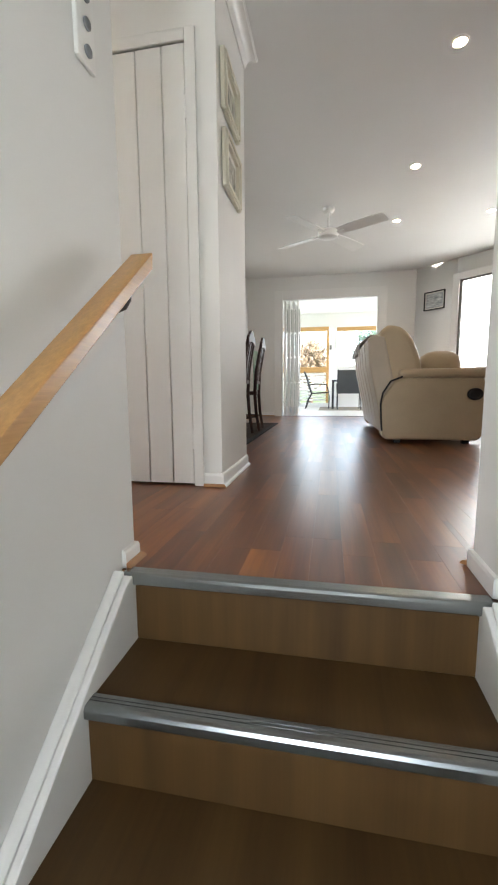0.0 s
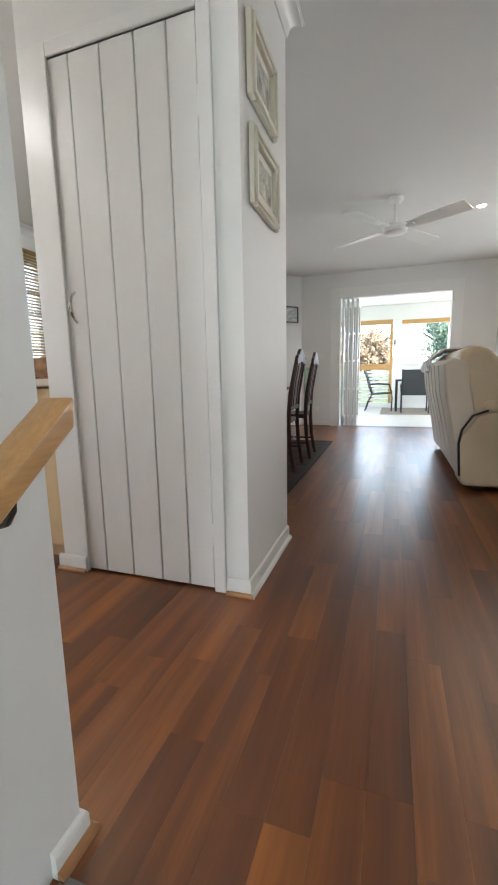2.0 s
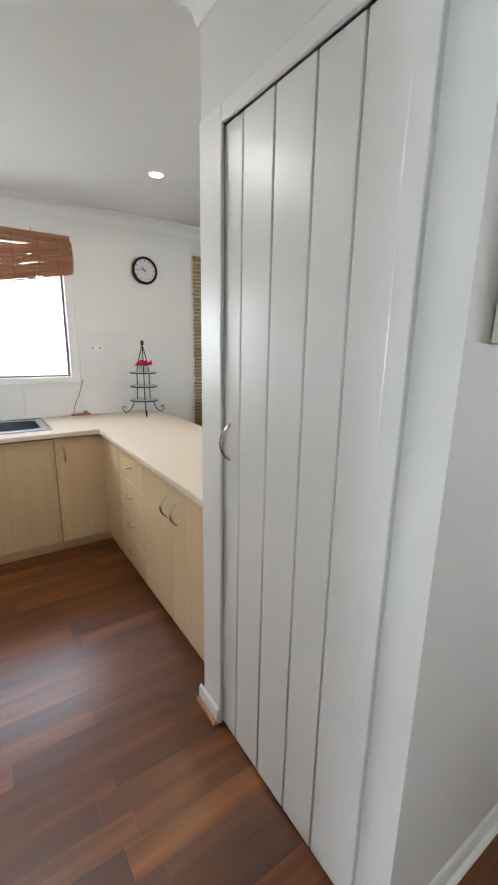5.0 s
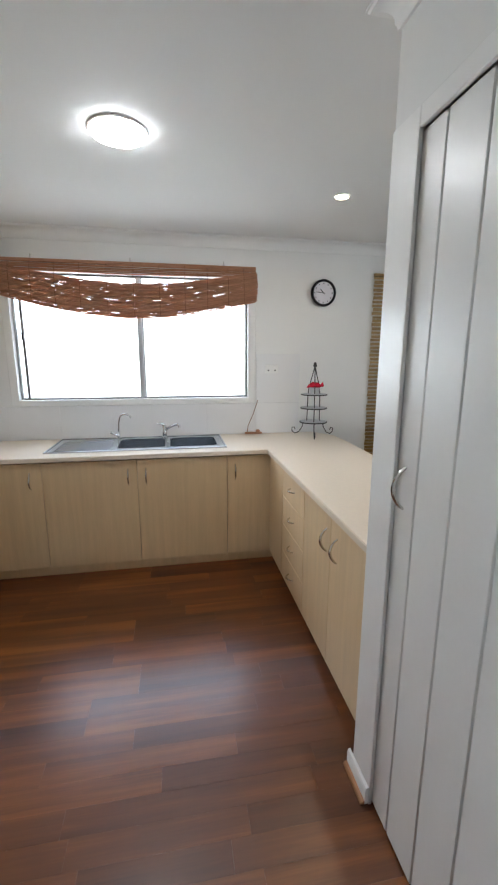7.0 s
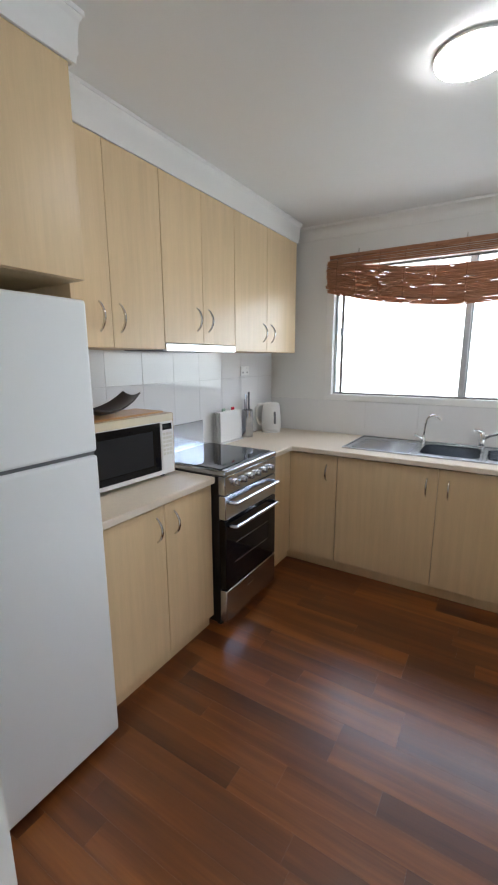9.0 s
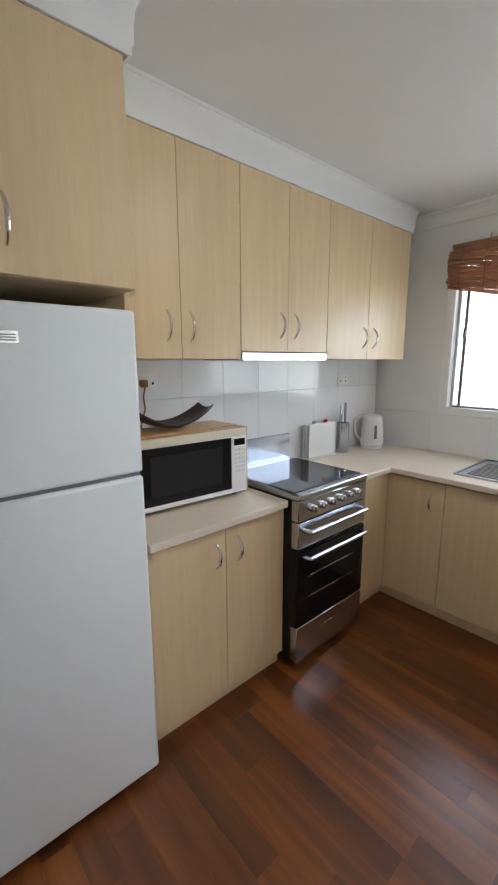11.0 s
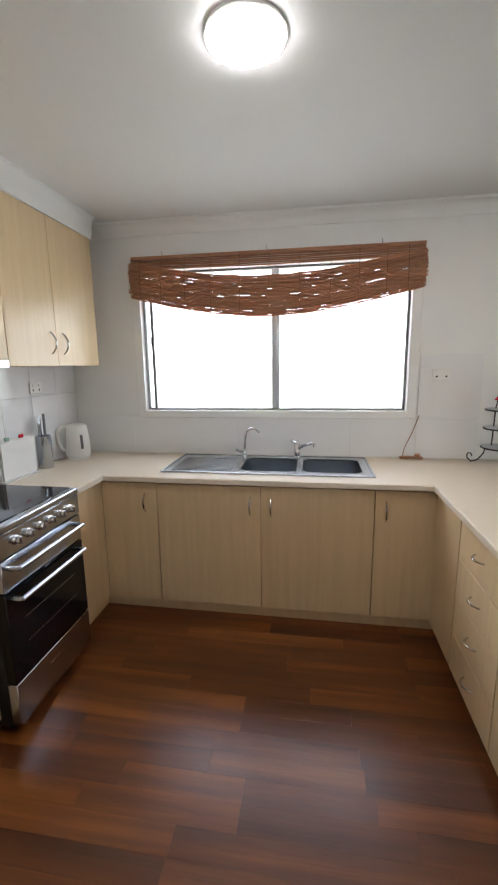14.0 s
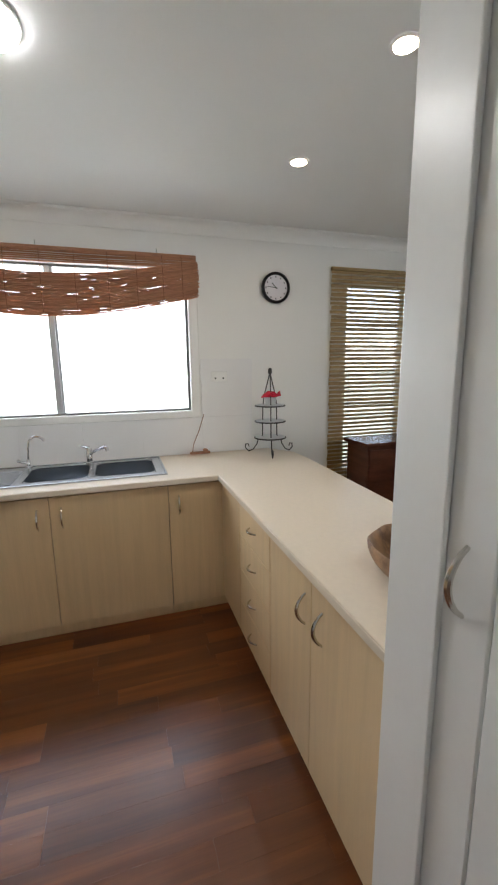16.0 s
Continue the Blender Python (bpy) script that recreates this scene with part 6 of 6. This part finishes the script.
def tree(x, y, h, rad, seed, label, leaf=None):
    r = random.Random(seed)
    ob = thing("tree", (x, y, -1.6), label, "tree", "garden trees")
    bm = B()
    tube(bm, [(x, y, -1.6), (x + 0.1, y, -1.6 + h * 0.25), (x - 0.05, y + 0.1, -1.6 + h * 0.5), (x, y, -1.6 + h * 0.8)], [0.16, 0.13, 0.1, 0.04], 8)
    for k in range(7):
        a = k * 2.4
        z = -1.6 + h * (0.35 + 0.06 * k)
        tube(bm, [(x, y, z), (x + rad * 0.4 * math.cos(a), y + rad * 0.4 * math.sin(a), z + 0.4), (x + rad * 0.8 * math.cos(a), y + rad * 0.8 * math.sin(a), z + 0.9)], [0.06, 0.04, 0.015], 6)
    part("trunk", bm, M_BARK, ob)
    vs, fs = [], []
    for c in range(90):
        a, e = r.uniform(0, 6.28), r.uniform(-1.1, 1.2)
        d = rad * r.uniform(0.3, 1.0)
        cx, cy, cz = x + d * math.cos(a) * math.cos(e), y + d * math.sin(a) * math.cos(e), -1.6 + h * 0.66 + d * math.sin(e) * 0.8
        cr = rad * r.uniform(0.16, 0.3)
        for k in range(75):
            p = Vector((r.gauss(0, 1), r.gauss(0, 1), r.gauss(0, 1))).normalized() * cr * r.uniform(0.3, 1.0)
            u = Vector((r.gauss(0, 1), r.gauss(0, 1), r.gauss(0, 1))).normalized()
            v = u.orthogonal().normalized()
            s = r.uniform(0.05, 0.11)
            q = Vector((cx, cy, cz)) + p - Vector((x, y, -1.6))
            i = len(vs)
            vs += [q - u * s, q + v * s * 0.45, q + u * s, q - v * s * 0.45]
            fs.append((i, i + 1, i + 2, i + 3))
    me = bpy.data.meshes.new("crown")
    me.from_pydata(vs, [], fs)
    me.materials.append(leaf or M_LEAF)
    cr_ob = new("crown", me)
    cr_ob.parent = ob
    return ob


for x, y, h, r, k in ((3.3, 24, 6.2, 2.0, 1), (6.4, 25, 6.6, 2.4, 2), (4.6, 29, 7.0, 2.4, 3), (9.5, 27, 5.4, 2.2, 4)):
    tree(x, y, h, r, k, "leafy green garden tree beyond the sunroom")
for x, y, h, r, k in ((-0.6, 23, 5.4, 1.5, 5), (-3.4, 25, 5.6, 1.8, 6)):
    tree(x, y, h, r, k, "garden tree with dry brown foliage beyond the sunroom", M_LEAFBROWN)

# ---- floor boards ----
fl = thing("floor", (0, 3.5, 0), "glossy reddish-brown merbau floorboards", "floor", kind="structure")
bm = B()
box(bm, XW, SX0 - T + 0.02, YB, YL + 0.01, -0.12, -0.012)
box(bm, SX1 + T - 0.02, XE, 0.1, YL + 0.01, -0.12, -0.012)
box(bm, XW, XE, YL + 0.01, 5.5, -0.12, -0.012)
prism(bm, [(XW, 5.5), (XE, 5.5), (XE, YF - (XE - CX1)), (CX1, YF), (CX0, YF), (XW, YF - CX0 + XW)], "z", -0.12, -0.012)
part("underlay", bm, M_GAP, fl)
rnd = random.Random(11)
PW = 0.0965
cache = {}


def strip_faces(vs, fs, x, y, w, l):
    """One board: sides, a fine arris and the top."""
    g, c, i = 0.0001, 0.0002, len(vs)
    for d, z in ((0, -0.012), (0, -c), (c, 0.0)):
        vs += [(x + g + d, y + g + d, z), (x + w - g - d, y + g + d, z), (x + w - g - d, y + l - g - d, z), (x + g + d, y + l - g - d, z)]
    for r in (0, 4):
        for k in range(4):
            j = (k + 1) % 4
            fs.append((i + r + k, i + r + j, i + r + 4 + j, i + r + 4 + k))
    fs.append((i + 8, i + 9, i + 10, i + 11))


def strip_mesh(w, l, mat=M_FLOOR):
    key = (round(w, 4), round(l, 3))
    if key not in cache:
        vs, fs = [], []
        strip_faces(vs, fs, 0, 0, w, l)
        me = bpy.data.meshes.new("strip")
        me.from_pydata(vs, [], fs)
        me.materials.append(mat)
        cache[key] = me
    return cache[key]


def y_range(x, w):
    """Floor from south to north on the line of boards at x."""
    lo = YB if x + w <= SX0 - T / 2 + 1e-6 else (YL + 0.012 if x < SX1 + T / 2 - 1e-6 else 0.1)
    hi = YF
    if x < CX0:
        hi = YF + (x + w - CX0)
    if x > CX1:
        hi = YF - (x - CX1)
    return lo, min(hi, YF)


far_vs, far_fs = [], []
near_count = 0
x = XW
while x < XE - 0.01:
    w = min(PW, XE - x)
    for edge in (SX0 - T / 2, SX1 + T / 2):
        if x < edge - 1e-6 < x + w - 1e-6:
            w = edge - x
    lo, hi = y_range(x, w)
    y = lo
    first = rnd.choice((0.22, 0.35, 0.5, 0.62))
    while y < hi - 0.02:
        l = min(first, hi - y)
        first = rnd.choice((0.48, 0.60, 0.60, 0.75, 0.9))
        if -2.75 < x < 1.0 and y < 2.9 and l > 0.2 and near_count < 300:
            ob = new("floor_strip", strip_mesh(w, l))
            ob.parent = fl
            ob.location = (x, y - 3.5, 0)
            near_count += 1
        else:
            strip_faces(far_vs, far_fs, x, y - 3.5, w, l)
        y += l
    x += w
me = bpy.data.meshes.new("floor_strips")
me.from_pydata(far_vs, [], far_fs)
me.materials.append(M_FLOOR2)
rest = new("floor_strips", me)
rest.parent = fl
tagged(rest, "reddish-brown merbau strips further off", kind="stuff")
